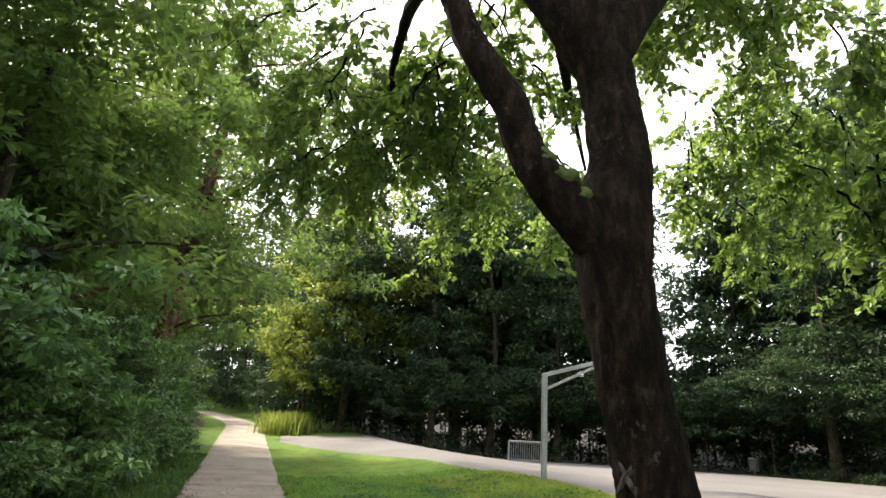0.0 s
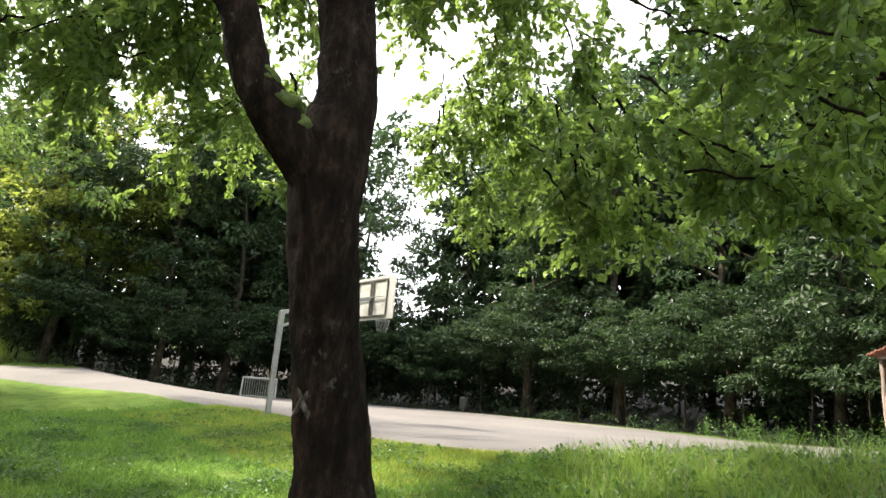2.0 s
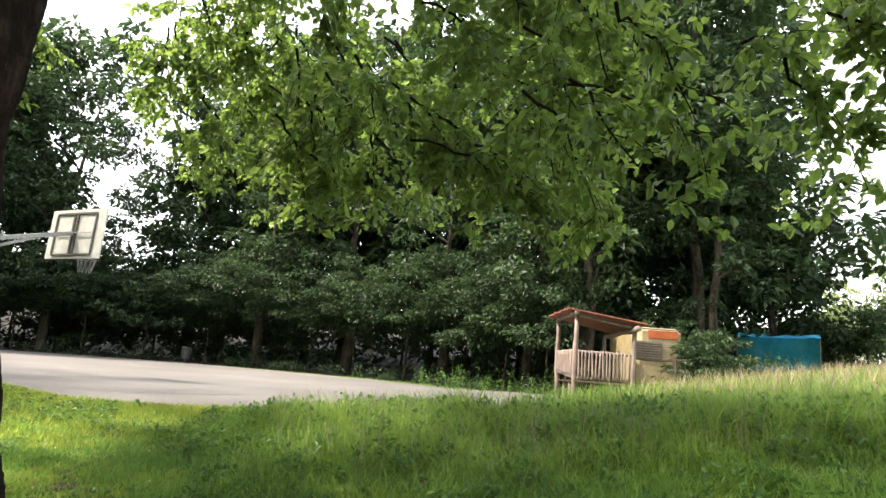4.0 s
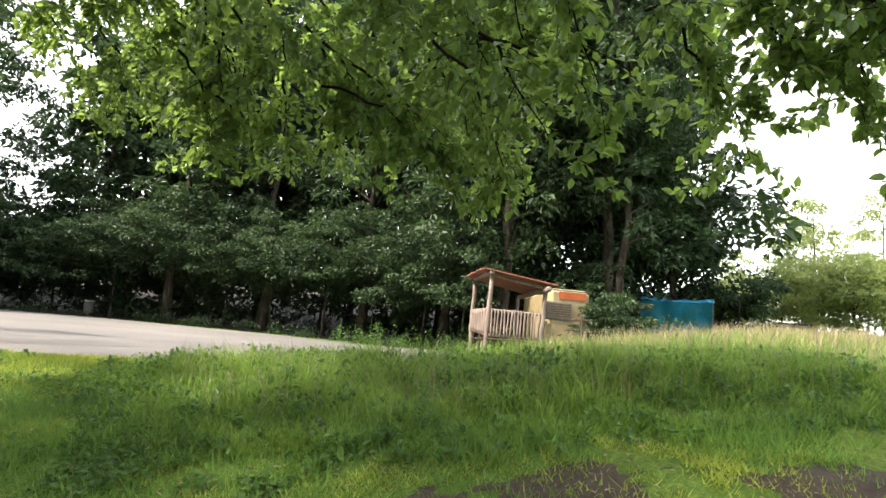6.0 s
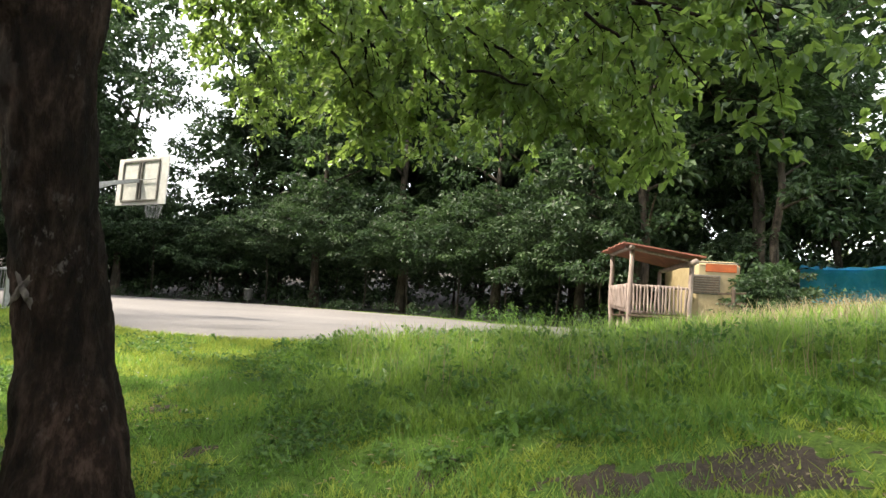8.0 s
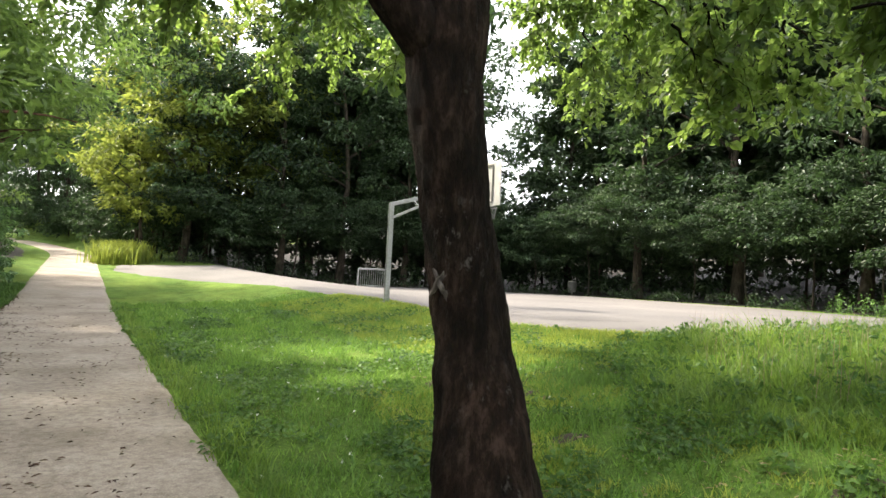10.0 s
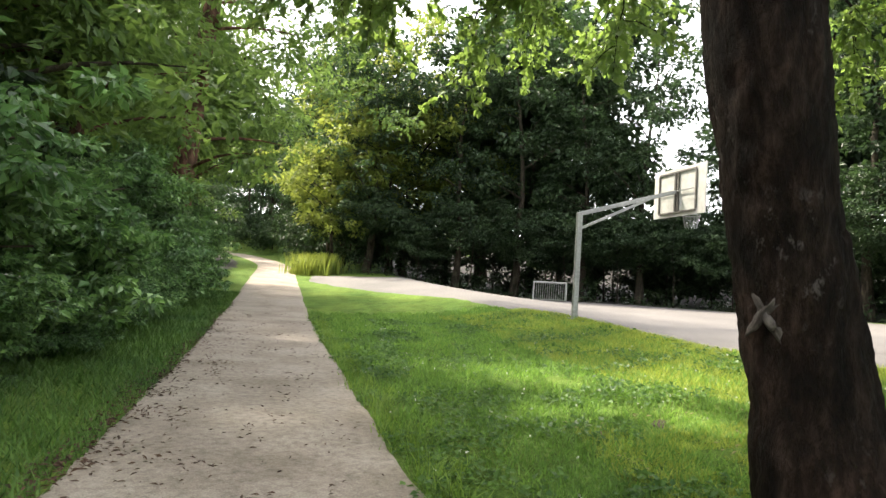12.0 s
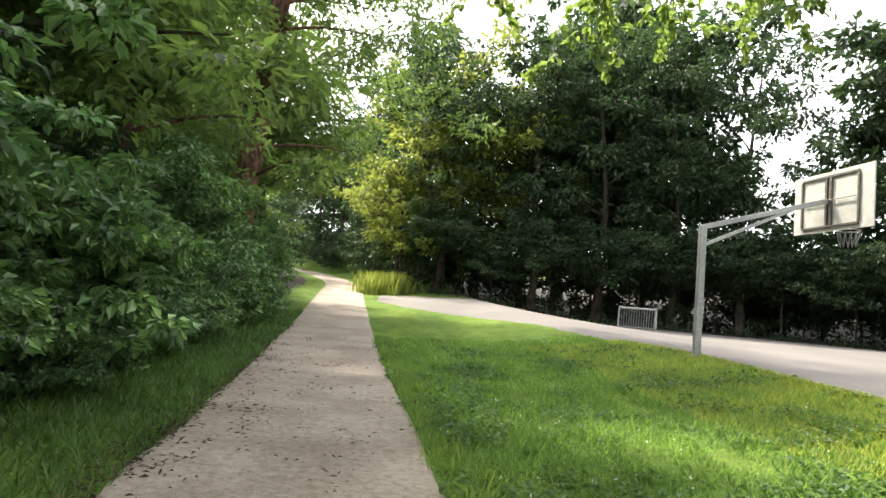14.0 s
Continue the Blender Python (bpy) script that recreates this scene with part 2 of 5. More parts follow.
# ---- mesh helpers ----
def mesh_from(name, verts, faces, material, smooth=False):
    """faces: an (n, k) array of vertex numbers."""
    verts, faces = np.asarray(verts, np.float32), np.asarray(faces, np.int32)
    me = bpy.data.meshes.new(name)
    k = faces.shape[1]
    me.vertices.add(len(verts))
    me.vertices.foreach_set("co", verts.ravel())
    me.loops.add(faces.size)
    me.loops.foreach_set("vertex_index", faces.ravel())
    me.polygons.add(len(faces))
    me.polygons.foreach_set("loop_start", np.arange(0, faces.size, k, dtype=np.int32))
    me.polygons.foreach_set("use_smooth", np.full(len(faces), smooth, bool))
    me.update(calc_edges=True)
    me.materials.append(material)
    return me


def under(ob, parent):
    ob.parent = parent
    return ob


def part(name, bm, material, parent=None, label="", smooth=False):
    me = bpy.data.meshes.new(name)
    for f in bm.faces:
        f.smooth = smooth
    bm.to_mesh(me)
    bm.free()
    me.materials.append(material)
    ob = new(name, me)
    if parent:
        ob.parent = parent
    return tagged(ob, label)


def thing(name, label, category, group="", kind="", at=(0, 0, 0)):
    ob = new(name)
    ob.location = at
    return tagged(ob, label, category, group, kind)


def settle(root, base):
    """Puts a thing's own origin at its base, its parts staying where they are."""
    for child in root.children:
        child.location = child.location - Vector(base)
    root.location = base
    return root


def box(size, at=(0, 0, 0), turn=None, bevel=0.004):
    bm = bmesh.new()
    bmesh.ops.create_cube(bm, size=1)
    bmesh.ops.scale(bm, vec=size, verts=bm.verts)
    if bevel:
        bmesh.ops.bevel(bm, geom=bm.edges[:], offset=min(bevel, min(size) * 0.3), segments=1, affect="EDGES")
    m = Matrix.Translation(at) @ (turn.to_4x4() if turn else Matrix())
    bmesh.ops.transform(bm, matrix=m, verts=bm.verts)
    return bm


def join(*bms):
    out = bmesh.new()
    for b in bms:
        me = bpy.data.meshes.new("tmp")
        b.to_mesh(me)
        b.free()
        out.from_mesh(me)
        bpy.data.meshes.remove(me)
    return out


def tube_arrays(points, radii, sides=8, wobble=0.0, seed=0, start=0):
    """Rings round a line of points, as vertex and quad arrays."""
    rng = np.random.default_rng(seed)
    P = np.asarray(points, float)
    R = np.asarray(radii, float)
    T = np.gradient(P, axis=0)
    T /= np.linalg.norm(T, axis=1)[:, None] + 1e-9
    side = np.array([1.0, 0.2, 0.1])
    V = []
    a = np.linspace(0, 2 * np.pi, sides, endpoint=False)
    for p, r, t in zip(P, R, T):
        e = side - t * side.dot(t)
        e /= np.linalg.norm(e)
        f = np.cross(t, e)
        rr = r * (1 + wobble * rng.standard_normal(sides))
        V.append(p + np.outer(np.cos(a) * rr, e) + np.outer(np.sin(a) * rr, f))
    V = np.concatenate(V)
    F = []
    for i in range(len(P) - 1):
        for j in range(sides):
            k = (j + 1) % sides
            F.append((i * sides + j, i * sides + k, (i + 1) * sides + k, (i + 1) * sides + j))
    return V, np.array(F) + start


def rod(a, b, r, sides=8, r2=None, steps=3, wobble=0.0, seed=0):
    """A round bar with end caps as a bmesh."""
    P = np.linspace(np.array(a, float), np.array(b, float), steps)
    if wobble:
        rng = np.random.default_rng(seed)
        P[1:-1] += rng.normal(0, wobble, P[1:-1].shape)
    V, F = tube_arrays(P, np.linspace(r, r2 if r2 else r, steps), sides, 0.5 * wobble / max(r, 0.01) if wobble else 0, seed)
    bm = bmesh.new()
    vs = [bm.verts.new(v) for v in V]
    for f in F:
        bm.faces.new([vs[i] for i in f])
    bm.faces.new(vs[:sides][::-1])
    bm.faces.new(vs[-sides:])
    return bm


def curve_points(points, n):
    """A smooth line through a few points."""
    P = np.asarray(points, float)
    d = np.r_[0, np.cumsum(np.linalg.norm(np.diff(P, axis=0), axis=1))]
    s = np.linspace(0, d[-1], n)
    Q = np.column_stack([np.interp(s, d, P[:, i]) for i in range(P.shape[1])])
    for _ in range(2):
        Q[1:-1] = 0.25 * Q[:-2] + 0.5 * Q[1:-1] + 0.25 * Q[2:]
    return Q


def leaf_arrays(pos, axis, normal, length, width=0.5, fold=0.18):
    """Pointed leaves, each two faces folded along the midrib."""
    pos, axis, normal = (np.asarray(a, float) for a in (pos, axis, normal))
    length = np.asarray(length, float)[:, None]
    axis = axis / (np.linalg.norm(axis, axis=1)[:, None] + 1e-9)
    s = np.cross(axis, normal)
    s /= np.linalg.norm(s, axis=1)[:, None] + 1e-9
    nn = np.cross(s, axis)
    w = length * width * 0.5
    mid = pos + axis * length * 0.42
    V = np.stack([pos, mid + s * w + nn * w * fold * 2, pos + axis * length - nn * length * 0.08, mid - s * w + nn * w * fold * 2], 1).reshape(-1, 3)
    b = np.arange(len(pos))[:, None] * 4
    F = np.concatenate([b + [0, 1, 2], b + [0, 2, 3]], 1).reshape(-1, 3)
    return V, F


def broad_leaf_arrays(pos, axis, normal, length, width=0.6, fold=0.12):
    """Broad ovate leaves of four faces, folded and bent down at the tip."""
    pos, axis, normal = (np.asarray(a, float) for a in (pos, axis, normal))
    length = np.asarray(length, float)[:, None]
    axis = axis / (np.linalg.norm(axis, axis=1)[:, None] + 1e-9)
    s = np.cross(axis, normal)
    s /= np.linalg.norm(s, axis=1)[:, None] + 1e-9
    nn = np.cross(s, axis)
    w = length * width * 0.5
    a, b = pos + axis * length * 0.28, pos + axis * length * 0.68 - nn * length * 0.04
    lift = nn * w * fold * 2
    V = np.stack([pos, a + s * w + lift, b + s * w * 0.8 + lift, pos + axis * length - nn * length * 0.12, b - s * w * 0.8 + lift, a - s * w + lift], 1).reshape(-1, 3)
    k = np.arange(len(pos))[:, None] * 6
    F = np.concatenate([k + [0, 1, 2], k + [0, 2, 3], k + [0, 3, 4], k + [0, 4, 5]], 1).reshape(-1, 3)
    return V, F


def unit(rng, n):
    v = rng.standard_normal((n, 3))
    return v / np.linalg.norm(v, axis=1)[:, None]


def clump_leaves(rng, centres, radii, per, length, flat=0.6, droop=0.4, width=0.5, toss=0.45):
    """Leaves on the outside of flattened clumps, drooping at the rim."""
    C = np.repeat(np.asarray(centres, float), per, axis=0)
    R = np.repeat(np.asarray(radii, float), per)
    d = unit(rng, len(C))
    d[:, 2] = np.abs(d[:, 2]) * np.where(rng.random(len(C)) < 0.72, 1, -1)
    rad = R * (0.45 + 0.6 * rng.random(len(C)) ** 0.6)
    pos = C + d * rad[:, None] * [1, 1, flat]
    axis = d * [1, 1, 0.25] + rng.normal(0, 0.45, d.shape)
    axis[:, 2] -= droop
    nrm = d * 0.5 + rng.normal(0, toss, d.shape) + [0, 0, 0.75]
    return leaf_arrays(pos, axis, nrm, length * rng.uniform(0.7, 1.3, len(C)), width)


# ---- ground, path, court ----
def sheet(name, xs, ys, material, lift=0.0):
    X, Y = np.meshgrid(xs, ys)
    Z = ground_height(X, Y) + lift
    n, m = X.shape
    V = np.column_stack([X.ravel(), Y.ravel(), Z.ravel()])
    i, j = np.meshgrid(np.arange(n - 1), np.arange(m - 1), indexing="ij")
    a = (i * m + j).ravel()
    return V, np.column_stack([a, a + 1, a + m + 1, a + m])


def spaced(lo, hi, fine_lo, fine_hi, d):
    out = list(np.arange(fine_lo, fine_hi, d))
    s, v = d, fine_lo
    left = []
    while v > lo:
        s *= 1.25
        v -= s
        left.append(v)
    s, v = d, out[-1]
    while v < hi:
        s *= 1.25
        v += s
        out.append(v)
    return np.array(left[::-1] + out)


def lumps(V, amount=0.02, scale=0.9):
    for v in V:
        v[2] += amount * noise.noise((v[0] * scale, v[1] * scale, 0.0)) if abs(v[0]) < 40 and abs(v[1]) < 60 else 0
    return V


V, F = sheet("ground", spaced(-600, 600, -12, 32, 0.4), spaced(-600, 900, -8, 50, 0.4), M_TURF)
ground = tagged(new("ground", mesh_from("ground", lumps(V), F, M_TURF, True)), "mown lawn and rough grass sloping gently up from the path", "grass", kind="structure")


def strip(name, left, right, ys, material, cols, lift, label, category, edge=0.08, seed=1):
    """A ground-hugging strip between two edge lines, with ragged rims that dip into the ground."""
    V, F = [], []
    for i, y in enumerate(ys):
        a = float(left(y)) + edge * noise.noise((seed, y * 0.8, 0.3)) + 0.4 * edge * noise.noise((seed, y * 4.1, 0.9))
        b = float(right(y)) + edge * noise.noise((seed, y * 0.8, 7.3)) + 0.4 * edge * noise.noise((seed, y * 4.1, 5.9))
        for j in range(cols + 1):
            x = a + (b - a) * j / cols
            V.append((x, y, gz(x, y) + (lift if 0 < j < cols else -0.03) + 0.012 * noise.noise((x * 0.9, y * 0.9, 0.0))))
            if i and j:
                k = len(V) - 1
                F.append((k - 1, k, k - cols - 1, k - cols - 2))
    F = [f[::-1] for f in F]
    me = mesh_from(name, V, F, material, True)
    return tagged(new(name, me), label, category, kind="structure")


ys_path = np.concatenate([np.arange(-8, 40, 0.25), np.arange(40, 84, 1.0)])
path = strip("path", path_left, lambda y: path_right(y) + 0.2, ys_path, M_GRAVEL, 24, 0.025,
             "pale sandy gravel footpath strewn with dry leaves", "path", 0.07)


def court_left(y):
    return np.interp(y, (5.0, 6.3, 7.6, 9.1, 10.8, 17.0, 25.4, 30.5, 36.0, 41.0), (15.5, 9.0, 6.35, 5.6, 5.0, 4.3, 1.6, -2.6, -6.2, -6.6))


def court_right(y):
    return np.interp(y, (5.0, 6.3, 9, 20, 32, 38, 41.0), (16.2, 18.0, 20.5, 22.5, 20.5, 15.0, 2.0))


court = strip("court", court_left, court_right, np.arange(5.0, 41.0, 0.3), M_COURT, 40, 0.03,
              "worn pinkish grey tarred ball court", "ball court", 0.22, 4)

wood_floor = strip("woodland_floor", lambda y: court_right(y) + 0.9 + 2.0 * step(33, 41, y) - 9.0 * step(42, 46, y), lambda y: court_right(y) + 75 + y * 0.0, np.concatenate([np.arange(7, 60, 0.6), np.arange(60, 116, 2.0)]), M_SHADED_LITTER, 44, 0.035,
                   "woodland soil with dead leaves, its colour blackened for tree shade", "soil", 0.5, 9)
verge_floor = strip("hedge_floor", lambda y: path_right(y) - 16, lambda y: path_right(y) - 3.7, np.arange(-8, 70, 0.6), M_SHADED_LITTER, 12, 0.03,
                    "soil with dead leaves under the hedge, shade put into its colour", "soil", 0.5, 12)


# ---- trees ----
def tree_parts(name, seed, height, crown_r, crown_low, clumps, per, leaf, wood, foliage, trunk_r=0.2, flat=0.6, lean=(0, 0), limbs=9, sides=8, width=0.5, toss=0.45):
    """One tree at the origin: tapered trunk with limbs, and a crown of leaf clumps round the limb ends."""
    rng = np.random.default_rng(seed)
    top = np.array([lean[0], lean[1], height * 0.9])
    n = 10
    s = np.linspace(0, 1, n)
    trunk = np.outer(s, top) + np.c_[np.cumsum(rng.normal(0, 0.09, n)), np.cumsum(rng.normal(0, 0.09, n)), np.zeros(n)] * (height / 14)
    trunk[0] = (0, 0, -0.2)
    rad = trunk_r * (1 - 0.88 * s) + trunk_r * 0.5 * np.exp(-s * 22)
    Vs, Fs = [], []
    V, F = tube_arrays(trunk, rad, sides, 0.05, seed)
    Vs.append(V), Fs.append(F)
    count = len(V)
    ends = []
    for i in range(limbs):
        f = rng.uniform(max(0.18, crown_low / height * 0.85), 0.92)
        p = np.array([np.interp(f, s, trunk[:, k]) for k in range(3)])
        a = 2.4 * i + rng.uniform(-0.5, 0.5)
        reach = crown_r * (0.45 + 0.5 * rng.random()) * (1.15 - 0.7 * max(0, f - 0.45))
        q = p + np.array([math.cos(a) * reach, math.sin(a) * reach, reach * rng.uniform(0.15, 0.7)])
        mid = (p + q) / 2 + [0, 0, reach * 0.12]
        L = curve_points([p, mid, q], 5)
        r0 = trunk_r * (1 - 0.8 * f) * 0.5
        V, F = tube_arrays(L, np.linspace(r0, 0.012, 5), 5, 0.05, seed + i, count)
        Vs.append(V), Fs.append(F)
        count += len(V)
        ends += [q, (p + 2 * q) / 3, mid]
    ends = np.array(ends)
    wood_me = mesh_from(name + "_wood", np.concatenate(Vs), np.concatenate(Fs), wood, True)
    # clump centres: round the limb ends, and filling the crown's outline unevenly
    k = clumps // 2
    c1 = ends[rng.integers(0, len(ends), k)] + rng.normal(0, crown_r * 0.22, (k, 3))
    d = unit(rng, clumps - k)
    zc = (height + crown_low) / 2
    rr = rng.uniform(0.45, 1.0, clumps - k)[:, None] * (1 + 0.25 * np.sin(d[:, :1] * 5 + seed) * np.cos(d[:, 2:] * 4 + seed))
    c2 = d * rr * [crown_r, crown_r, (height - crown_low) / 2] + [lean[0] * 0.6, lean[1] * 0.6, zc]
    C = np.concatenate([c1, c2])
    C[:, 2] = np.clip(C[:, 2], crown_low * 0.8, height)
    R = rng.uniform(0.13, 0.26, len(C)) * crown_r
    V, F = clump_leaves(rng, C, R, per, leaf, flat, 0.4, width, toss)
    return wood_me, mesh_from(name + "_crown", V, F, foliage)


def tree_from(meshes, name, label, category, at, group="", scale=1.0, turn=0.0):
    wood_me, crown_me = meshes
    root = thing(name, label, category, group)
    under(new("trunk", wood_me), root)
    under(new("crown", crown_me), root)
    root.matrix_basis = Matrix.Translation(at) @ Matrix.Rotation(turn, 4, "Z") @ Matrix.Scale(scale, 4)
    return root


rng = np.random.default_rng(5)
TALL_FORMS = [(20, 4.3, 3.0, M_BARK_GREY), (23, 4.6, 4.0, M_BARK_GREY), (17, 4.6, 2.0, M_BARK_GREY), (22, 3.8, 5.0, M_BARK_GREY)]
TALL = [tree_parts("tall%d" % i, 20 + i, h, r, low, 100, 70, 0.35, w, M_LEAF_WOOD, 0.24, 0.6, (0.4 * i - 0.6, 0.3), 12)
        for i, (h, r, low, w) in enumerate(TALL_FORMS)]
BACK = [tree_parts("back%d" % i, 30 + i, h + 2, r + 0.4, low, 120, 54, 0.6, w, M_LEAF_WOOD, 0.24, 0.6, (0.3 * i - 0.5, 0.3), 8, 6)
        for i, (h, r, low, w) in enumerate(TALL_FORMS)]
LEFT = [tree_parts("left%d" % i, 40 + i, h, r, low, 130, 95, 0.24, w, M_LEAF_LEFT, 0.2, 0.5, (0.5, 0.4), 14)
        for i, (h, r, low, w) in enumerate([(13, 4.0, 4.2, M_BARK_BROWN), (15, 4.2, 4.6, M_BARK_GREY)])]
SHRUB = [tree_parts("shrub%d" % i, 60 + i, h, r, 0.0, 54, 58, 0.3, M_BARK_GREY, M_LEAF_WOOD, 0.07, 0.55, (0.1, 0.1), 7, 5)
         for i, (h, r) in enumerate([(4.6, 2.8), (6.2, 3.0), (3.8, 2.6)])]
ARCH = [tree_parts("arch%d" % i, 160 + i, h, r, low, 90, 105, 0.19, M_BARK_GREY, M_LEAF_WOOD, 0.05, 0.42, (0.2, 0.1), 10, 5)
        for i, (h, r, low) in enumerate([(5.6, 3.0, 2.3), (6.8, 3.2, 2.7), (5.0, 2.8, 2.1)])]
BUSH = [tree_parts("bush%d" % i, 80 + i, h, r, 0.0, 95, 100, 0.125, M_BARK_GREY, M_LEAF_BUSH, 0.04, 0.36, (0.05, 0.0), 8, 5, 0.6, 0.6)
        for i, (h, r) in enumerate([(3.2, 1.5), (3.9, 1.6), (2.4, 1.4)])]
LIME = [tree_parts("lime%d" % i, 90 + i, h, r, 2.2, 80, 70, 0.26, M_BARK_GREY, M_LEAF_LIME, 0.13, 0.55, (0.3, -0.6), 9)
        for i, (h, r) in enumerate([(9, 3.0), (12, 3.2)])]
PALE = [tree_parts("pale%d" % i, 95 + i, h, r, 3.0, 60, 60, 0.32, M_BARK_GREY, M_LEAF_PALE, 0.14, 0.7, (0.4, 0.2), 9)
        for i, (h, r) in enumerate([(15, 2.8), (11, 3.4)])]
PALE_SHRUB = tree_parts("paleshrub", 99, 4.8, 3.4, 0.1, 120, 80, 0.26, M_BARK_GREY, M_LEAF_PALE, 0.08, 0.6, (0, 0), 7, 5)

WOOD_LABEL = "tall dark green broadleaf tree at the edge of the wood"


def plant(kinds, name, label, category, spots, group, lo=0.85, hi=1.15):
    for x, y in spots:
        i = int(rng.integers(0, len(kinds)))
        tree_from(kinds[i], name, label, category, (x, y, gz(x, y) - 0.05), group, float(rng.uniform(lo, hi)), float(rng.uniform(0, 6.28)))


# the wood beyond the court: an edge line, rows behind it, and undergrowth
plant(TALL, "woodland_tree", WOOD_LABEL, "tree", [(-3.5, 46.5), (3.2, 44.6), (7.5, 44), (12, 42.8), (15.5, 40.6), (25.5, 41.5), (23.2, 30.0), (25.4, 24.8), (25.8, 18.3), (24.6, 12.7), (23.6, 9.6), (26.0, 5.8)], "trees of the wood", 0.95, 1.2)
plant(BACK, "woodland_tree", WOOD_LABEL, "tree",
      [(-6, 53), (5.5, 51), (10, 50), (14.5, 48), (27.5, 40.5), (29, 36), (31, 30.5), (32, 24), (32, 17), (31, 11), (30.5, 7)], "trees of the wood", 1.0, 1.25)
plant(BACK, "woodland_tree", WOOD_LABEL, "tree",
      [(7, 58), (14, 57), (33, 44), (38, 35), (40, 25), (40, 14), (37, 9), (11, 56), (35, 40), (38, 30), (39, 19)], "trees of the wood", 1.05, 1.35)
plant(ARCH, "woodland_shrub", "dark green shrub arching over a bare shaded hollow under the trees", "shrub",
      [(-3, 44.5), (0.5, 43.7), (4.0, 43.6), (7.5, 43.2), (10.8, 42.4), (14, 40.6), (16.8, 38.2), (19.2, 35.6), (21.4, 32.6), (22.8, 29.2), (23.6, 26), (24.2, 22.8), (24.4, 19.6), (24.2, 16.4), (23.5, 13.4), (22.8, 10.8)], "shrubs of the wood", 0.85, 1.15)
plant(SHRUB, "woodland_shrub", "dense dark green shrub under the trees", "shrub",
      [(-5, 49), (-1.5, 48), (2.5, 47.8), (6.5, 47.4), (10.5, 46.8), (14.5, 45), (18, 42), (21.5, 39), (24.5, 36), (26.5, 32), (27.5, 27.8), (28.2, 23), (28.4, 18.5), (27.8, 14.2), (26.8, 10.4), (28.5, 7.5)], "shrubs of the wood", 1.1, 1.4)
plant(SHRUB, "woodland_shrub", "dense dark green shrub deep in the wood", "shrub",
      [(-3, 55), (3, 55), (9, 54), (15, 52), (21, 48.5), (27, 44), (31, 39.5), (34.5, 34), (36, 27.5), (36.5, 21), (36, 14.5), (34, 10), (19, 46), (22.5, 44.5), (24.5, 48), (20, 50), (16, 47.5), (29, 48)], "shrubs of the wood", 1.3, 1.6)

def undergrowth(name, label, n, line, spread, height, leaf, material, seed):
    """Low brambles and saplings along a line of the plan."""
    r = np.random.default_rng(seed)
    L = curve_points(np.array(line, float), 60)
    C = L[r.integers(0, 60, n)] + r.normal(0, spread, (n, 2))
    hh = height * r.uniform(0.2, 1.0, n)
    C = np.column_stack([C, ground_height(C[:, 0], C[:, 1]) + hh * 0.6])
    V, F = clump_leaves(r, C, 0.25 + 0.35 * hh, 34, leaf, 0.8)
    return tagged(new(name, mesh_from(name, V, F, material)), label, "undergrowth", kind="stuff")


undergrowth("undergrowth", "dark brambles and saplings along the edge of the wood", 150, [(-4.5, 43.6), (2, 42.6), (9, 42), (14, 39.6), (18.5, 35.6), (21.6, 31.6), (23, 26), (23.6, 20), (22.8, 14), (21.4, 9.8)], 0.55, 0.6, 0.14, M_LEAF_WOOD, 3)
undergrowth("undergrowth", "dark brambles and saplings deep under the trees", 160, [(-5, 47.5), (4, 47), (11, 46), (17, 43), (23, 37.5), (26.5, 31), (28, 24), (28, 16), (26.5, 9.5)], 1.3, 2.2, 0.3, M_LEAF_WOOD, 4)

plant(LIME, "young_tree", "young tree with bright yellow-green leaves beside the path", "tree", [(-6.0, 46.5), (-3.6, 48.5), (-7.2, 52), (-1.8, 46.5), (-1.0, 51)], "yellow-green trees", 1.15, 1.5)
plant(LIME, "young_tree", "tall light green tree at the corner of the wood", "tree", [(-0.6, 48.5), (3.0, 50.5), (-4.6, 53.5)], "yellow-green trees", 1.7, 2.0)
plant(SHRUB, "woodland_shrub", "dense dark green shrub beside the path", "shrub", [(-8.2, 57), (-10.2, 65), (-6.6, 54), (-11.4, 73), (-12.5, 82), (-15.5, 90), (-19, 98), (-23, 101), (-27, 98), (-16, 97), (-21, 104), (-26, 92), (-21, 54), (-25, 61), (-11.2, 63), (-13.6, 68), (-10, 59.5), (-16.5, 72.5), (-19, 77), (-21.8, 80.5), (-25, 84), (-28, 77), (-26, 70), (-16, 49)], "shrubs of the wood", 0.9, 1.3)
plant(TALL, "woodland_tree", "tall tree over the far end of the path", "tree", [(-9.5, 70), (-12, 80), (-15.5, 92), (-25, 99), (-30, 94), (-9, 61), (-13, 70), (-18.5, 79.5), (-22.5, 83), (-11.5, 66), (-27, 85), (-21.5, 108), (-27, 106), (-17, 104), (-18, 99), (-21, 97), (-23.5, 98.5), (-19.5, 94.5), (-22, 102)], "trees of the wood", 0.9, 1.2)

# the hedge and trees left of the path
def hedge_x(y, back):
    return float(path_right(y)) - 3.85 - back


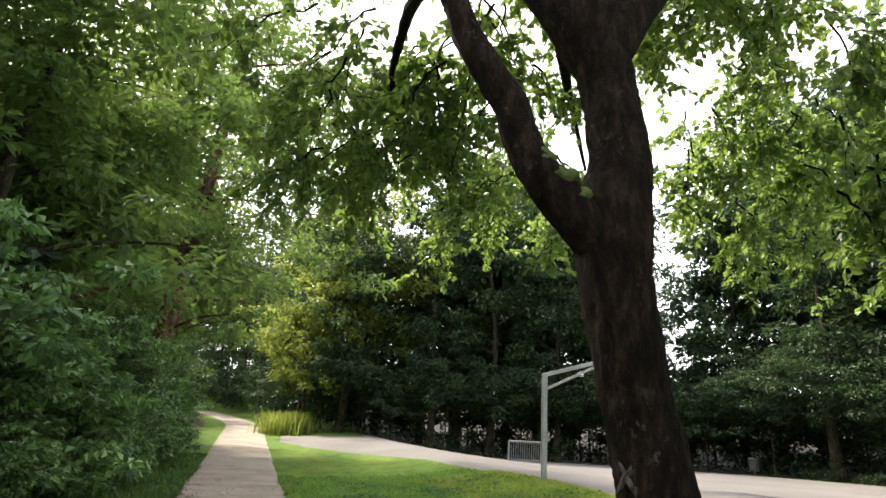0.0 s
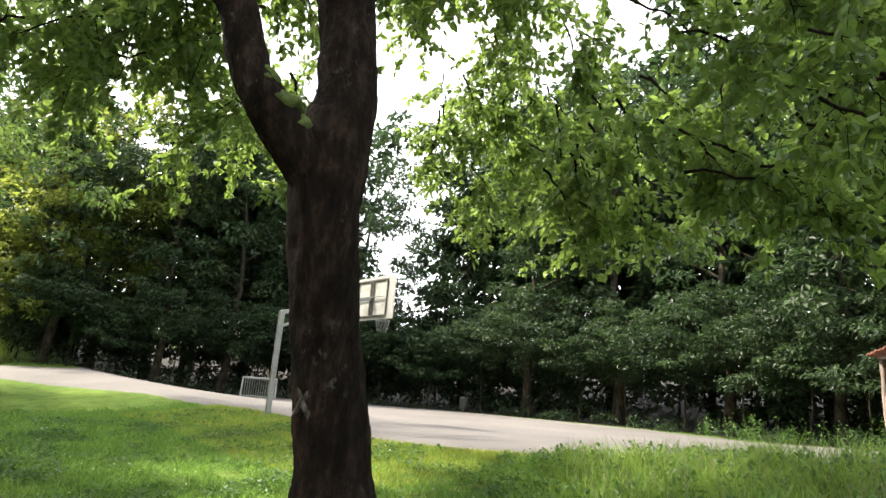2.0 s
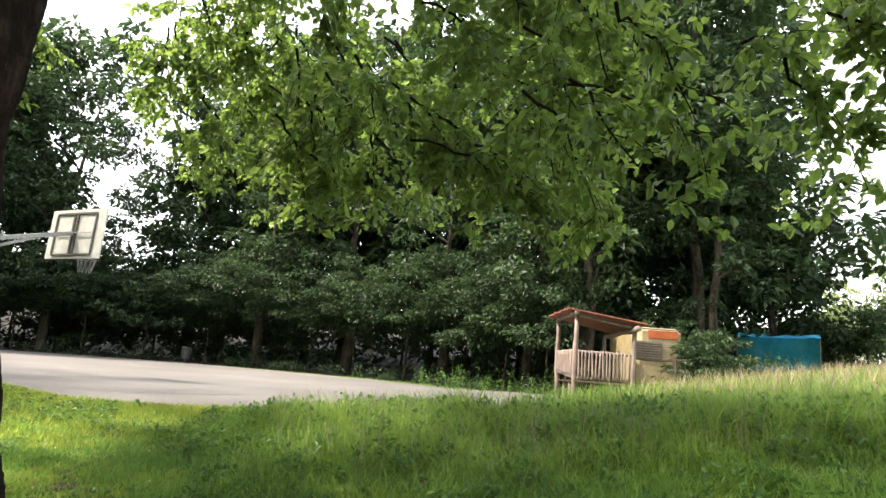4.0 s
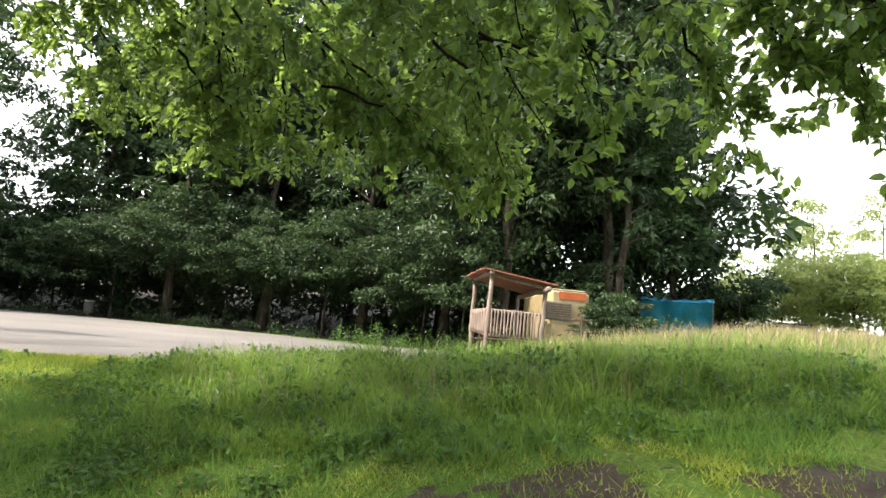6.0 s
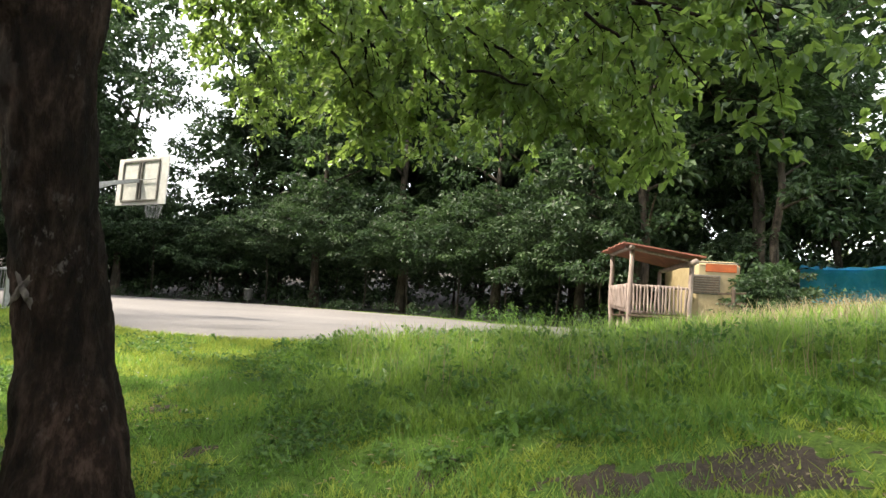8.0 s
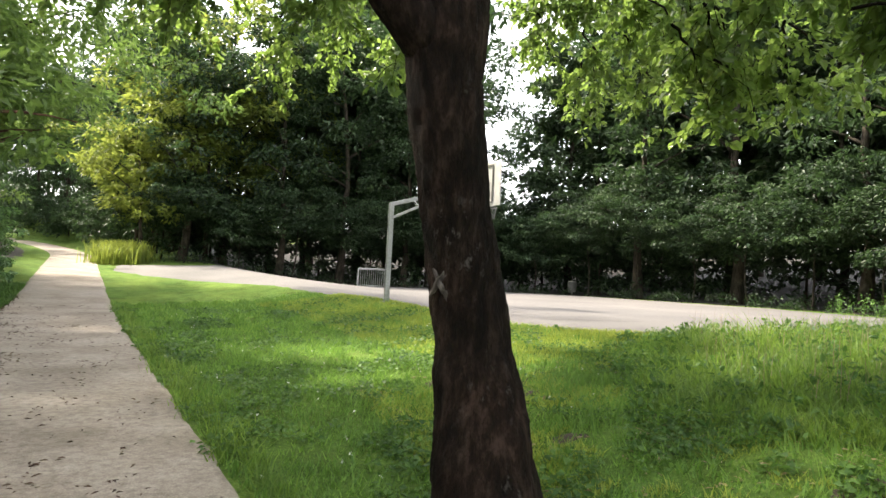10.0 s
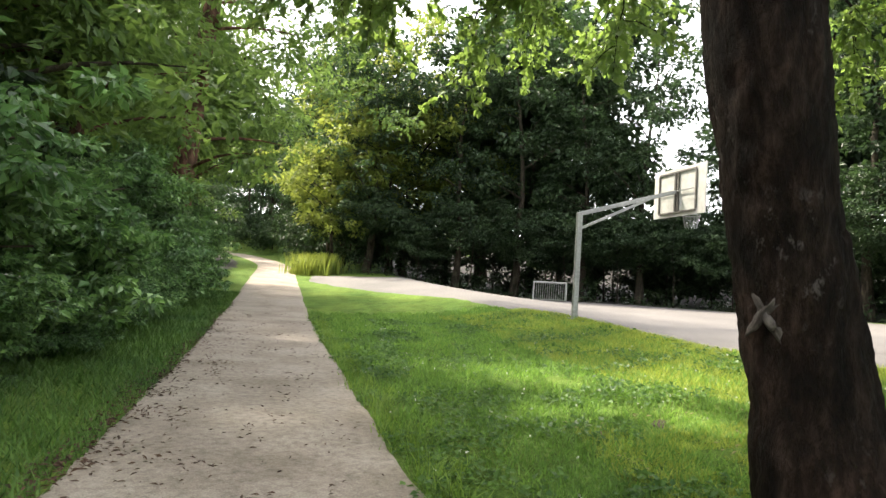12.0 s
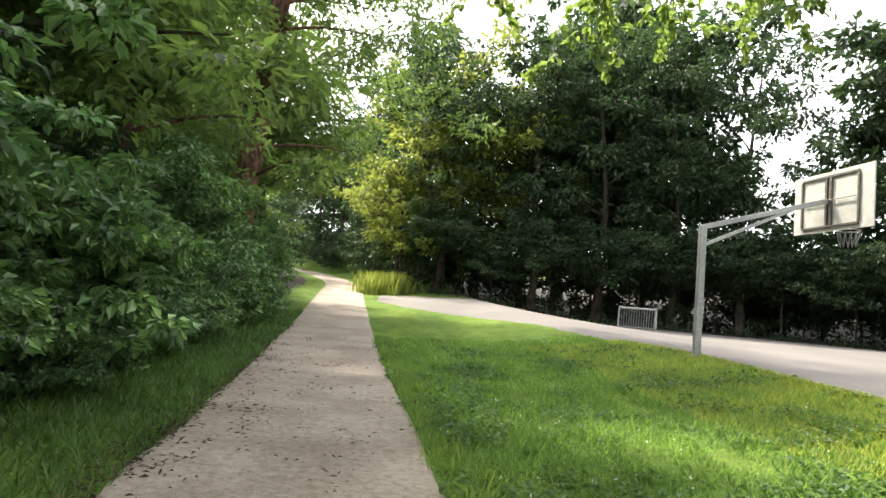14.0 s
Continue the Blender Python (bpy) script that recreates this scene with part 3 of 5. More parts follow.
plant(BUSH, "hedge_bush", "dense dogwood bush with small white flower heads beside the path", "shrub",
      [(hedge_x(y, b), y) for y, b in ((5.0, 1.6), (7.2, 1.3), (9.0, 1.0), (10.9, 0.9), (12.7, 1.0), (14.6, 1.0), (16.8, 0.9), (19.2, 0.9), (21.6, 1.0), (24.2, 1.1), (26.8, 1.0), (29.4, 1.2))], "bushes of the hedge", 0.95, 1.3)
plant(BUSH, "hedge_bush", "low leafy dogwood bush at the foot of the hedge", "shrub",
      [(hedge_x(y, b), y) for y, b in ((6.2, 0.7), (8.0, 0.35), (9.8, 0.3), (11.8, 0.25), (13.6, 0.3), (15.7, 0.3), (18.0, 0.3), (20.4, 0.4), (23.0, 0.4))], "bushes of the hedge", 0.42, 0.6)
plant(SHRUB, "hedge_bush", "tall dense bush behind the path's verge", "shrub",
      [(hedge_x(y, 3.6), y) for y in (4, 7, 10, 13, 16, 19, 22.5, 26, 30, 34, 38, 43)], "tall bushes behind the hedge", 0.75, 0.95)
plant(LEFT, "hedge_tree", "tall tree with hanging foliage behind the hedge", "tree",
      [(-9.6, 12.8), (-11.2, 18.0), (-11.0, 27.5), (-13.5, 33.5), (-9.6, 6.8), (-10.8, 14.8), (-13.0, 22.0), (-19.0, 39.0)], "trees behind the hedge", 0.85, 1.05)
plant(LEFT, "hedge_tree", "tall tree leaning its crown over the path", "tree",
      [(-10.2, 29.5), (-24, 42), (-26, 49)], "trees behind the hedge", 1.25, 1.45)
plant(LEFT, "hedge_tree", "tall tree with hanging foliage over the hedge", "tree", [(-8.2, 11.5), (-8.8, 16.5)], "trees behind the hedge", 0.95, 1.1)
# unseen trees and bushes added behind the lawn to cut the sky light
plant(BACK, "woodland_tree", "tall tree closing the lawn off behind the path", "tree",
      [(-17, -6), (-12, -16), (-2, -20), (9, -21)], "trees of the wood", 0.8, 0.95)
plant(SHRUB, "hedge_bush", "tall dense bush closing the lawn off", "shrub",
      [(-7.5, 0.5), (-8, -4.5), (-6, -9), (-1, -11.5), (5, -12.5), (11, -13.5)], "tall bushes behind the hedge", 0.9, 1.1)
plant(TALL, "hedge_tree", "tall dark tree behind the hedge", "tree",
      [(-14, 10), (-15, 24), (-16, 31), (-23, 37), (-27, 45), (-27, 54), (-18, 17), (-14, 4), (-23, 61), (-23, 70), (-25, 77)], "trees behind the hedge", 0.7, 0.95)

frng = np.random.default_rng(44)
fy = 4.5 + 15 * frng.random(90) ** 1.2
fc = np.column_stack([path_right(fy) - 3.75 - 1.0 * frng.random(90), fy, frng.uniform(1.0, 3.4, 90)])
fc[:, 2] += ground_height(fc[:, 0], fc[:, 1])
fp = np.repeat(fc, 14, axis=0) + frng.normal(0, 0.035, (90 * 14, 3)) * [1, 1, 0.3]
V, F = leaf_arrays(fp, frng.normal(0, 1, fp.shape) * [1, 1, 0.3], frng.normal(0, 0.3, fp.shape) + [0.3, 0, 1], np.full(len(fp), 0.022), 0.9)
tagged(new("hedge_flowers", mesh_from("hedge_flowers", V, F, M_FLOWER)), "flat white flower heads on the hedge bushes", "flowers", kind="stuff")

# the leaning pine over the hedge
def tube_object(name, points, radii, material, parent, sides=10, label="", n=None, wobble=0.03, seed=1):
    L = curve_points(np.column_stack([np.array(points, float), np.array(radii, float)]), n or 3 * len(points))
    V, F = tube_arrays(L[:, :3], L[:, 3], sides, wobble, seed)
    ob = new(name, mesh_from(name, V, F, material, True))
    ob.parent = parent
    return tagged(ob, label)


pine = thing("leaning_tree", "tall reddish-brown trunk leaning over the hedge and path", "tree")
tube_object("trunk", [(-8.75, 22.8, 0.0), (-8.6, 22.85, 3.0), (-8.37, 22.95, 7.0), (-8.14, 23.05, 10.6), (-7.8, 23.1, 15.0), (-7.4, 23.2, 20.0)], (0.48, 0.42, 0.37, 0.32, 0.2, 0.08), M_BARK_BROWN, pine)
prng = np.random.default_rng(31)
for i in range(13):
    z = 5.0 + i * 1.05
    a = prng.uniform(0, 6.28)
    p = np.array([-8.6 + 0.045 * z, 22.85 + 0.016 * z, z])
    q = p + [math.cos(a) * 3.2, math.sin(a) * 3.2, 0.4]
    tube_object("limb", [p, (p + q) / 2 + [0, 0, 0.3], q], (0.07, 0.05, 0.015), M_BARK_BROWN, pine, 6, n=5)
C = np.column_stack([prng.normal(-7.4, 2.8, 210), prng.normal(23.8, 2.6, 210), prng.uniform(7.0, 22, 210)])
V, F = clump_leaves(prng, C, prng.uniform(0.55, 1.0, 210), 95, 0.25)
under(new("crown", mesh_from("crown", V, F, M_LEAF_LEFT)), pine)
settle(pine, (-8.75, 22.8, gz(-8.75, 22.8)))

# the open side beyond the meadow
plant(PALE, "pale_tree", "slender pale green tree far beyond the meadow", "tree", [(52, -3), (58, -8), (62, 2), (48, -11), (66, -16), (56, 8)], "pale trees beyond the meadow")
for x, y in ((38, -4), (41, -8), (44, -1), (36, -11), (46, 4), (40, -15)):
    tree_from(PALE_SHRUB, "pale_shrub", "round pale green shrub beyond the meadow", "shrub", (x, y, gz(x, y)), "pale shrubs", float(rng.uniform(0.8, 1.2)), float(rng.uniform(0, 6)))
plant(TALL, "woodland_tree", "broad dark tree beside the caravan", "tree", [(25.2, 5.0), (31.0, 3.4), (22.8, 9.0), (32.5, 6.0)], "trees of the wood", 0.75, 0.85)
plant(SHRUB, "woodland_shrub", "overgrown shrub beside the caravan", "shrub", [(22.4, 5.3), (25.5, 6.4), (31.0, 0.9), (30.5, 4.6)], "shrubs of the wood", 0.6, 0.75)
plant(SHRUB, "woodland_shrub", "tall dark shrub behind the tarpaulin shelter", "shrub", [(32.0, 5.0), (32.4, 2.6)], "shrubs of the wood", 1.05, 1.3)
plant(SHRUB, "woodland_shrub", "small overgrown shrub against the caravan", "shrub", [(21.0, 4.35), (22.6, 4.3)], "shrubs of the wood", 0.34, 0.42)


# ---- the near tree ----
def bark_tube(name, points, radii, material, parent, sides, n, label="", rough=0.02, seed=3):
    """A limb with furrowed, lumpy bark."""
    L = curve_points(np.column_stack([np.array(points, float), np.array(radii, float)]), n)
    V, F = tube_arrays(L[:, :3], L[:, 3], sides)
    C = np.repeat(L[:, :3], sides, axis=0)
    D = V - C
    R = np.linalg.norm(D, axis=1)
    for i, (c, d, r) in enumerate(zip(C, D, R)):
        q = Vector(c + d)
        k = 0.55 * noise.noise(q * 3.2 + Vector((seed, 0, 0))) + 0.5 * noise.noise(Vector((q.x * 17, q.y * 17, q.z * 6))) + 0.3 * noise.noise(q * 34)
        V[i] = c + d * (1 + rough * k / max(r, 0.05))
    ob = new(name, mesh_from(name, V, F, material, True))
    ob.parent = parent
    return tagged(ob, label)


tree = thing("cherry_tree", "dark forked old cherry tree with a mossy limb on the lawn", "tree")
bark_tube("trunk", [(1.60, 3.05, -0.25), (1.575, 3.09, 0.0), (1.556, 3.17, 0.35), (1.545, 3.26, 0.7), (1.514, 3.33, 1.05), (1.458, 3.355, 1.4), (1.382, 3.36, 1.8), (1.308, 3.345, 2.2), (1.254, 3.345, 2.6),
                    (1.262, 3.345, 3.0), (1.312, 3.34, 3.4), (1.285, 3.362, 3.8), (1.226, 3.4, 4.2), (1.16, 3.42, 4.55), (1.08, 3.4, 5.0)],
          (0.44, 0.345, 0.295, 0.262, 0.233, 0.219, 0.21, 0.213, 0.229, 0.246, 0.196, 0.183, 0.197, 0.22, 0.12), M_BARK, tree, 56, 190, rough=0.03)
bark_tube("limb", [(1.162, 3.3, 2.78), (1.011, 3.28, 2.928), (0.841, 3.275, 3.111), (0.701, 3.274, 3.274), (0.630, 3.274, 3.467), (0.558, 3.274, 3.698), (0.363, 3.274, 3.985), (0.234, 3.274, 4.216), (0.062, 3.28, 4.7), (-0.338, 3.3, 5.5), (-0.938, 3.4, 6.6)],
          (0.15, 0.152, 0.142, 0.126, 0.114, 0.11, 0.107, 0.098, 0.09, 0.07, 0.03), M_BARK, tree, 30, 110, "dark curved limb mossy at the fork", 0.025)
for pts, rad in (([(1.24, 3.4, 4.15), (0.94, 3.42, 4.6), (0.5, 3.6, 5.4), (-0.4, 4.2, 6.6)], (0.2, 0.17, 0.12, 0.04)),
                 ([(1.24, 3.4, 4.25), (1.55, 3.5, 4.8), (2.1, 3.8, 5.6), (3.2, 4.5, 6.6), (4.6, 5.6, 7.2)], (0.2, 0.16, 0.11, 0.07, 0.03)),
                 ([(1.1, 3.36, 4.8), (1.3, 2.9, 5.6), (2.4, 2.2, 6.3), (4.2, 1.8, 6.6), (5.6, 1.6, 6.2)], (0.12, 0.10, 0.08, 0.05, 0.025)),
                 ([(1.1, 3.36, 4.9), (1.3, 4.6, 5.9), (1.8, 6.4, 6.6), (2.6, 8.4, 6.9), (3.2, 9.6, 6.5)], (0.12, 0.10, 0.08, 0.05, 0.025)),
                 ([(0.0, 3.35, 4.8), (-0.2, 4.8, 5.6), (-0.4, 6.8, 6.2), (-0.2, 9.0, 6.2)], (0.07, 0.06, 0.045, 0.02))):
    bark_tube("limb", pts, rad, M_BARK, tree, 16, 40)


def lump(name, at, rx, rz, material, parent, label):
    b = bmesh.new()
    bmesh.ops.create_icosphere(b, subdivisions=3, radius=1)
    for v in b.verts:
        v.co *= 1 + 0.35 * noise.noise(v.co * 1.7 + Vector(at) * 5) + 0.1 * noise.noise(v.co * 6)
    bmesh.ops.transform(b, matrix=Matrix.Translation(at) @ Matrix.Diagonal((rx, rx, rz, 1)), verts=b.verts)
    return part(name, b, material, parent, label, True)


for at, rx, rz in (((0.882, 3.25, 3.17), 0.125, 0.07), ((0.762, 3.25, 3.29), 0.10, 0.075), ((0.992, 3.25, 3.05), 0.105, 0.07)):
    lump("moss", at, rx, rz, M_MOSS, tree, "green moss cushion in the fork")
def scar(at, width, height, around, seed, tilt=0.0):
    """A flat ragged plate of healed bark lying on the trunk; around: the way it faces."""
    b = bmesh.new()
    bmesh.ops.create_icosphere(b, subdivisions=3, radius=1)
    for v in b.verts:
        v.co *= 1 + 0.7 * noise.noise(v.co * 1.5 + Vector((seed, 0, 0))) + 0.3 * noise.noise(v.co * 4 + Vector((seed, 3, 0)))
    bmesh.ops.transform(b, matrix=Matrix.Translation(at) @ Matrix.Rotation(around, 4, "Z") @ Matrix.Rotation(tilt, 4, "X") @ Matrix.Diagonal((0.014, width, height, 1)), verts=b.verts)
    part("scar", b, M_SCAR, tree, "pale healed bark scar", True)


scar((1.262, 3.277, 1.45), 0.022, 0.12, radians(202), 1, 0.6)
scar((1.264, 3.272, 1.44), 0.022, 0.10, radians(204), 2, -0.65)
scar((1.335, 3.184, 0.86), 0.03, 0.035, radians(209), 3)
scar((1.12, 3.168, 2.77), 0.02, 0.045, radians(233), 4)


def hanging_spray(rng, start, direction, length, sag, twigs, wood, count, twig_len):
    """A drooping branchlet with side twigs; returns leaf places and wood arrays."""
    n = 9
    d = np.array(direction, float)
    d /= np.linalg.norm(d)
    s = np.linspace(0, 1, n)
    line = np.array(start) + np.outer(s * length, d) + np.outer(-sag * s ** 2, [0, 0, 1]) + np.cumsum(rng.normal(0, 0.035, (n, 3)), axis=0)
    V, F = tube_arrays(line, np.linspace(0.018, 0.004, n), 4, 0, 1, count)
    wood.append((V, F))
    count += len(V)
    pos, ax = [], []
    for k in range(twigs):
        f = rng.uniform(0.1, 1.0)
        p = np.array([np.interp(f, s, line[:, i]) for i in range(3)])
        t = d * 0.4 + rng.normal(0, 0.7, 3)
        t[2] = -abs(t[2]) * 0.45 - 0.12
        t /= np.linalg.norm(t)
        L = rng.uniform(*twig_len)
        q = p + t * L + [0, 0, -0.12]
        V, F = tube_arrays(np.array([p, (p + q) / 2 + [0, 0, 0.04], q]), (0.006, 0.005, 0.003), 3, 0, 1, count)
        wood.append((V, F))
        count += len(V)
        m = int(22 * L / 0.5)
        g = rng.uniform(0.1, 1.05, m)[:, None]
        pos.append(p * (1 - g) + q * g + rng.normal(0, 0.03, (m, 3)))
        a = t * 0.6 + rng.normal(0, 0.8, (m, 3))
        a[:, 2] -= 0.45
        ax.append(a)
    return np.concatenate(pos), np.concatenate(ax), count


def spray_crown(seed, starts, leaf=0.12, twigs=(9, 16), twig_len=(0.3, 0.8)):
    rng = np.random.default_rng(seed)
    pos, ax, wood, count = [], [], [], 0
    for (x, y, z), (dx, dy), length, sag in starts:
        p, a, count = hanging_spray(rng, (x, y, z), (dx, dy, 0.1), length, sag, int(rng.integers(*twigs)), wood, count, twig_len)
        pos.append(p), ax.append(a)
    pos, ax = np.concatenate(pos), np.concatenate(ax)
    nrm = rng.normal(0, 0.5, pos.shape) + [0, 0, 0.8]
    V, F = broad_leaf_arrays(pos, ax, nrm, leaf * rng.uniform(0.65, 1.25, len(pos)), 0.62)
    return (V, F), (np.concatenate([w[0] for w in wood]), np.concatenate([w[1] for w in wood]))


def spray_starts(seed, n, lo, hi, centre=(1.2, 3.5), hang=(0.3, 1.0)):
    """Branchlets set out through a block of the crown, hanging outward from the tree."""
    r = np.random.default_rng(seed)
    out = []
    for _ in range(n):
        p = r.uniform(lo, hi)
        d = p[:2] - np.array(centre) + r.normal(0, 1.4, 2)
        out.append((tuple(p), tuple(d), r.uniform(0.9, 1.7), r.uniform(*hang)))
    return out


for seed, n, lo, hi in ((1, 34, (4.3, 6.4, 5.2), (6.9, 9.6, 7.6)),        # over the court's edge
                        (2, 50, (4.2, 1.2, 3.9), (6.6, 5.4, 6.8)),        # over the tall grass
                        (3, 24, (-1.2, 7.6, 5.3), (2.8, 10.2, 7.4)),      # over the path
                        (4, 24, (4.6, -2.2, 4.1), (6.4, 0.6, 6.2)),       # over the meadow
                        (5, 13, (-1.6, 5.4, 5.0), (1.6, 7.6, 6.6)),
                        (7, 20, (-1.4, 5.8, 6.3), (1.1, 7.8, 7.8)),
                        # mostly unseen sprays, added to shade those over the tall grass
                        (6, 46, (1.8, 3.2, 7.0), (4.9, 7.2, 9.0))):
    leaves, wood = spray_crown(seed, spray_starts(seed + 40, n, lo, hi))
    under(new("crown", mesh_from("crown", *leaves, M_LEAF_NEAR)), tree)
    tagged(under(new("branchlet", mesh_from("branchlet", *wood, M_BARK, True)), tree), kind="stuff")
# unseen upper crown, added so its shade falls on leaves and meadow below
urng = np.random.default_rng(70)
d = unit(urng, 310)
C = np.array([0.4, 4.4, 9.8]) + d * urng.uniform(0.25, 1.0, 310)[:, None] ** 0.6 * [4.6, 4.2, 2.0]
V, F = clump_leaves(urng, C, urng.uniform(0.55, 1.0, 310), 70, 0.16)
under(new("crown", mesh_from("crown", V, F, M_LEAF_NEAR)), tree)
settle(tree, (1.62, 3.16, gz(1.62, 3.16)))


# ---- the basketball post ----
hoop = thing("basketball_post", "galvanised basketball post with a long arm and a white backboard", "basketball hoop")
PX, PY = 4.33, 16.69
PZ = gz(PX, PY)
part("pole", join(box((0.14, 0.14, 3.62 - PZ + 0.25), (PX, PY, (3.62 + PZ - 0.25) / 2), None, 0.012), box((0.3, 0.3, 0.03), (PX, PY, PZ + 0.03))), M_STEEL, hoop)
BC = Vector((7.036, 16.711, 4.385))                       # middle of the board's back
face = Vector((0.977, 0.212, 0)).normalized()          # the way the board faces
side = Vector((-face.y, face.x, 0))
turn = Matrix((face, side, Vector((0, 0, 1)))).transposed()


def bar_between(a, b, w, h, bevel=0.008):
    a, b = Vector(a), Vector(b)
    d = b - a
    return box((d.length, w, h), (a + b) / 2, d.to_track_quat("X", "Z").to_matrix(), bevel)


OFF = 0.05                                             # the fittings sit off the middle
arm_end = BC - face * 0.08 + side * OFF
part("arm", bar_between((PX - 0.06, PY, 3.57), arm_end, 0.1, 0.11), M_STEEL, hoop)
part("brace", bar_between((PX, PY, 3.18), Vector((PX, PY, 3.57)).lerp(arm_end, 0.72) - Vector((0, 0, 0.03)), 0.07, 0.075), M_STEEL, hoop)
BW, BH = 2.16, 1.32
board = part("board", box((0.03, BW, BH), BC, turn, 0.006), M_BOARD, hoop, "weathered white backboard")


def on_board(dy, dz, dx=-0.03):
    return BC + side * (dy + OFF) + Vector((0, 0, dz)) + face * dx


fw, fh = 0.77, 0.55
for dy, dz, sy, sz in ((0, fh, 2 * fw, 0.05), (0, -fh, 2 * fw, 0.05), (fw, 0, 0.05, 2 * fh - 0.06), (-fw, 0, 0.05, 2 * fh - 0.06)):
    part("frame_bar", box((0.04, sy, sz), on_board(dy, dz), turn), M_DARKSTEEL, hoop, "dark weathered frame bar behind the board")
for dy in (-0.06, 0.06):
    part("upright_bar", box((0.05, 0.06, 2 * fh - 0.06), on_board(dy, 0, -0.036), turn), M_DARKSTEEL, hoop)
part("cross_bar", box((0.03, 2 * fw - 0.06, 0.022), on_board(0, 0.02, -0.075), turn), M_STEEL, hoop)
RC = BC + face * 0.42 - Vector((0, 0, 0.6))
ring = bmesh.new()
rv = []
for i in range(24):
    a = i * math.tau / 24
    c = RC + face * math.cos(a) * 0.23 + side * math.sin(a) * 0.23
    for j in range(5):
        b = j * math.tau / 5
        rv.append(ring.verts.new(c + (face * math.cos(a) + side * math.sin(a)) * 0.011 * math.cos(b) + Vector((0, 0, 0.011 * math.sin(b)))))
for i in range(24):
    for j in range(5):
        ring.faces.new((rv[i * 5 + j], rv[((i + 1) % 24) * 5 + j], rv[((i + 1) % 24) * 5 + (j + 1) % 5], rv[i * 5 + (j + 1) % 5]))
part("ring", ring, M_STEEL, hoop)
chains = []
for i in range(12):
    a, b = i * math.tau / 12, (i + 1) * math.tau / 12
    top = RC + face * math.cos(a) * 0.225 + side * math.sin(a) * 0.225
    for k in (1, -1):
        b2 = a + k * math.tau / 24
        low = RC + face * math.cos(b2) * 0.15 + side * math.sin(b2) * 0.15 - Vector((0, 0, 0.36))
        chains.append(rod(top, low, 0.006, 4, steps=2))
tagged(part("chain_net", join(*chains), M_STEEL, hoop, "short metal chain net"), kind="stuff")
settle(hoop, (PX, PY, PZ))

# ---- the small goal ----
goal = thing("small_goal", "small grey metal ball goal with upright bars standing on the court", "goal")
GX, GY, GW, GD, GH = 8.95, 38.9, 2.1, 0.85, 1.16
ga = Vector((0.96, -0.2, 0)).normalized()
gb = Vector((-ga.y, ga.x, 0))


def on_goal(a, b, z):
    p = Vector((GX, GY, 0)) + ga * a + gb * b
    return (p.x, p.y, gz(p.x, p.y) + 0.03 + z)


h = GW / 2
for a in (-h, h):
    part("post", rod(on_goal(a, 0, 0), on_goal(a * 0.97, 0, GH), 0.05), M_GOAL, goal)
    part("side_rail", rod(on_goal(a, 0, 0.04), on_goal(a * 0.95, GD, 0.04), 0.03), M_GOAL, goal)
    part("back_post", rod(on_goal(a * 0.95, GD, 0), on_goal(a * 0.95, GD * 0.6, GH * 0.96), 0.03), M_GOAL, goal)
    part("top_rail", rod(on_goal(a * 0.97, 0, GH), on_goal(a * 0.95, GD * 0.6, GH * 0.96), 0.03), M_GOAL, goal)
part("crossbar", rod(on_goal(-h, 0, GH), on_goal(h, 0, GH), 0.05), M_GOAL, goal)
part("back_rail", rod(on_goal(-h, GD * 0.6, GH * 0.96), on_goal(h, GD * 0.6, GH * 0.96), 0.03), M_GOAL, goal)
part("foot_rail", rod(on_goal(-h, GD, 0.04), on_goal(h, GD, 0.04), 0.03), M_GOAL, goal)
for i in range(1, 14):
    a = -h * 0.95 + i * GW * 0.95 / 14
    part("bar", rod(on_goal(a, GD, 0.05), on_goal(a, GD * 0.6, GH * 0.95), 0.022, 6, steps=2), M_GOAL, goal)
for a in (-h, h):
    for i in range(1, 5):
        b = GD * i / 5.5
        part("bar", rod(on_goal(a * 0.96, b, 0.05), on_goal(a * 0.96, b * 0.7, GH * 0.97), 0.02, 6, steps=2), M_GOAL, goal)
settle(goal, (GX, GY, gz(GX, GY)))

# ---- the litter bin ----
litter_bin = thing("litter_bin", "grey litter bin on a short post at the court's far edge", "bin")
WX, WY = 19.75, 31.9
WZ = gz(WX, WY) + 0.03
body = bmesh.new()
bmesh.ops.create_cone(body, cap_ends=True, segments=16, radius1=0.24, radius2=0.28, depth=0.6)
bmesh.ops.translate(body, vec=(WX, WY, WZ + 0.5), verts=body.verts)
part("body", body, M_BIN, litter_bin)
lid = bmesh.new()
bmesh.ops.create_cone(lid, cap_ends=True, segments=16, radius1=0.3, radius2=0.2, depth=0.08)
bmesh.ops.translate(lid, vec=(WX, WY, WZ + 0.85), verts=lid.verts)
part("lid", lid, M_BIN, litter_bin)
part("post", rod((WX, WY, WZ - 0.1), (WX, WY, WZ + 0.22), 0.05), M_DARKSTEEL, litter_bin)
settle(litter_bin, (WX, WY, WZ))

# ---- the pole porch and the caravan ----
porch = thing("pole_porch", "rough peeled-pole porch with red plank roof and stick railing", "porch")
PB = Vector((16.19, 6.70, 0))
e1 = Vector((0.46, -1.44, 0))
e2 = Vector((3.38, 2.21, 0)) * 0.86
FLOOR = 1.62


def hut(a, b, z):
    p = PB + e1 * a + e2 * b
    return (p.x, p.y, z)


def pole(name, a, b, r, seed, label="", r2=None):
    return part(name, rod(a, b, r, 9, r2 or r * 0.85, 6, r * 0.12, seed), M_POLEWOOD, porch, label, True)


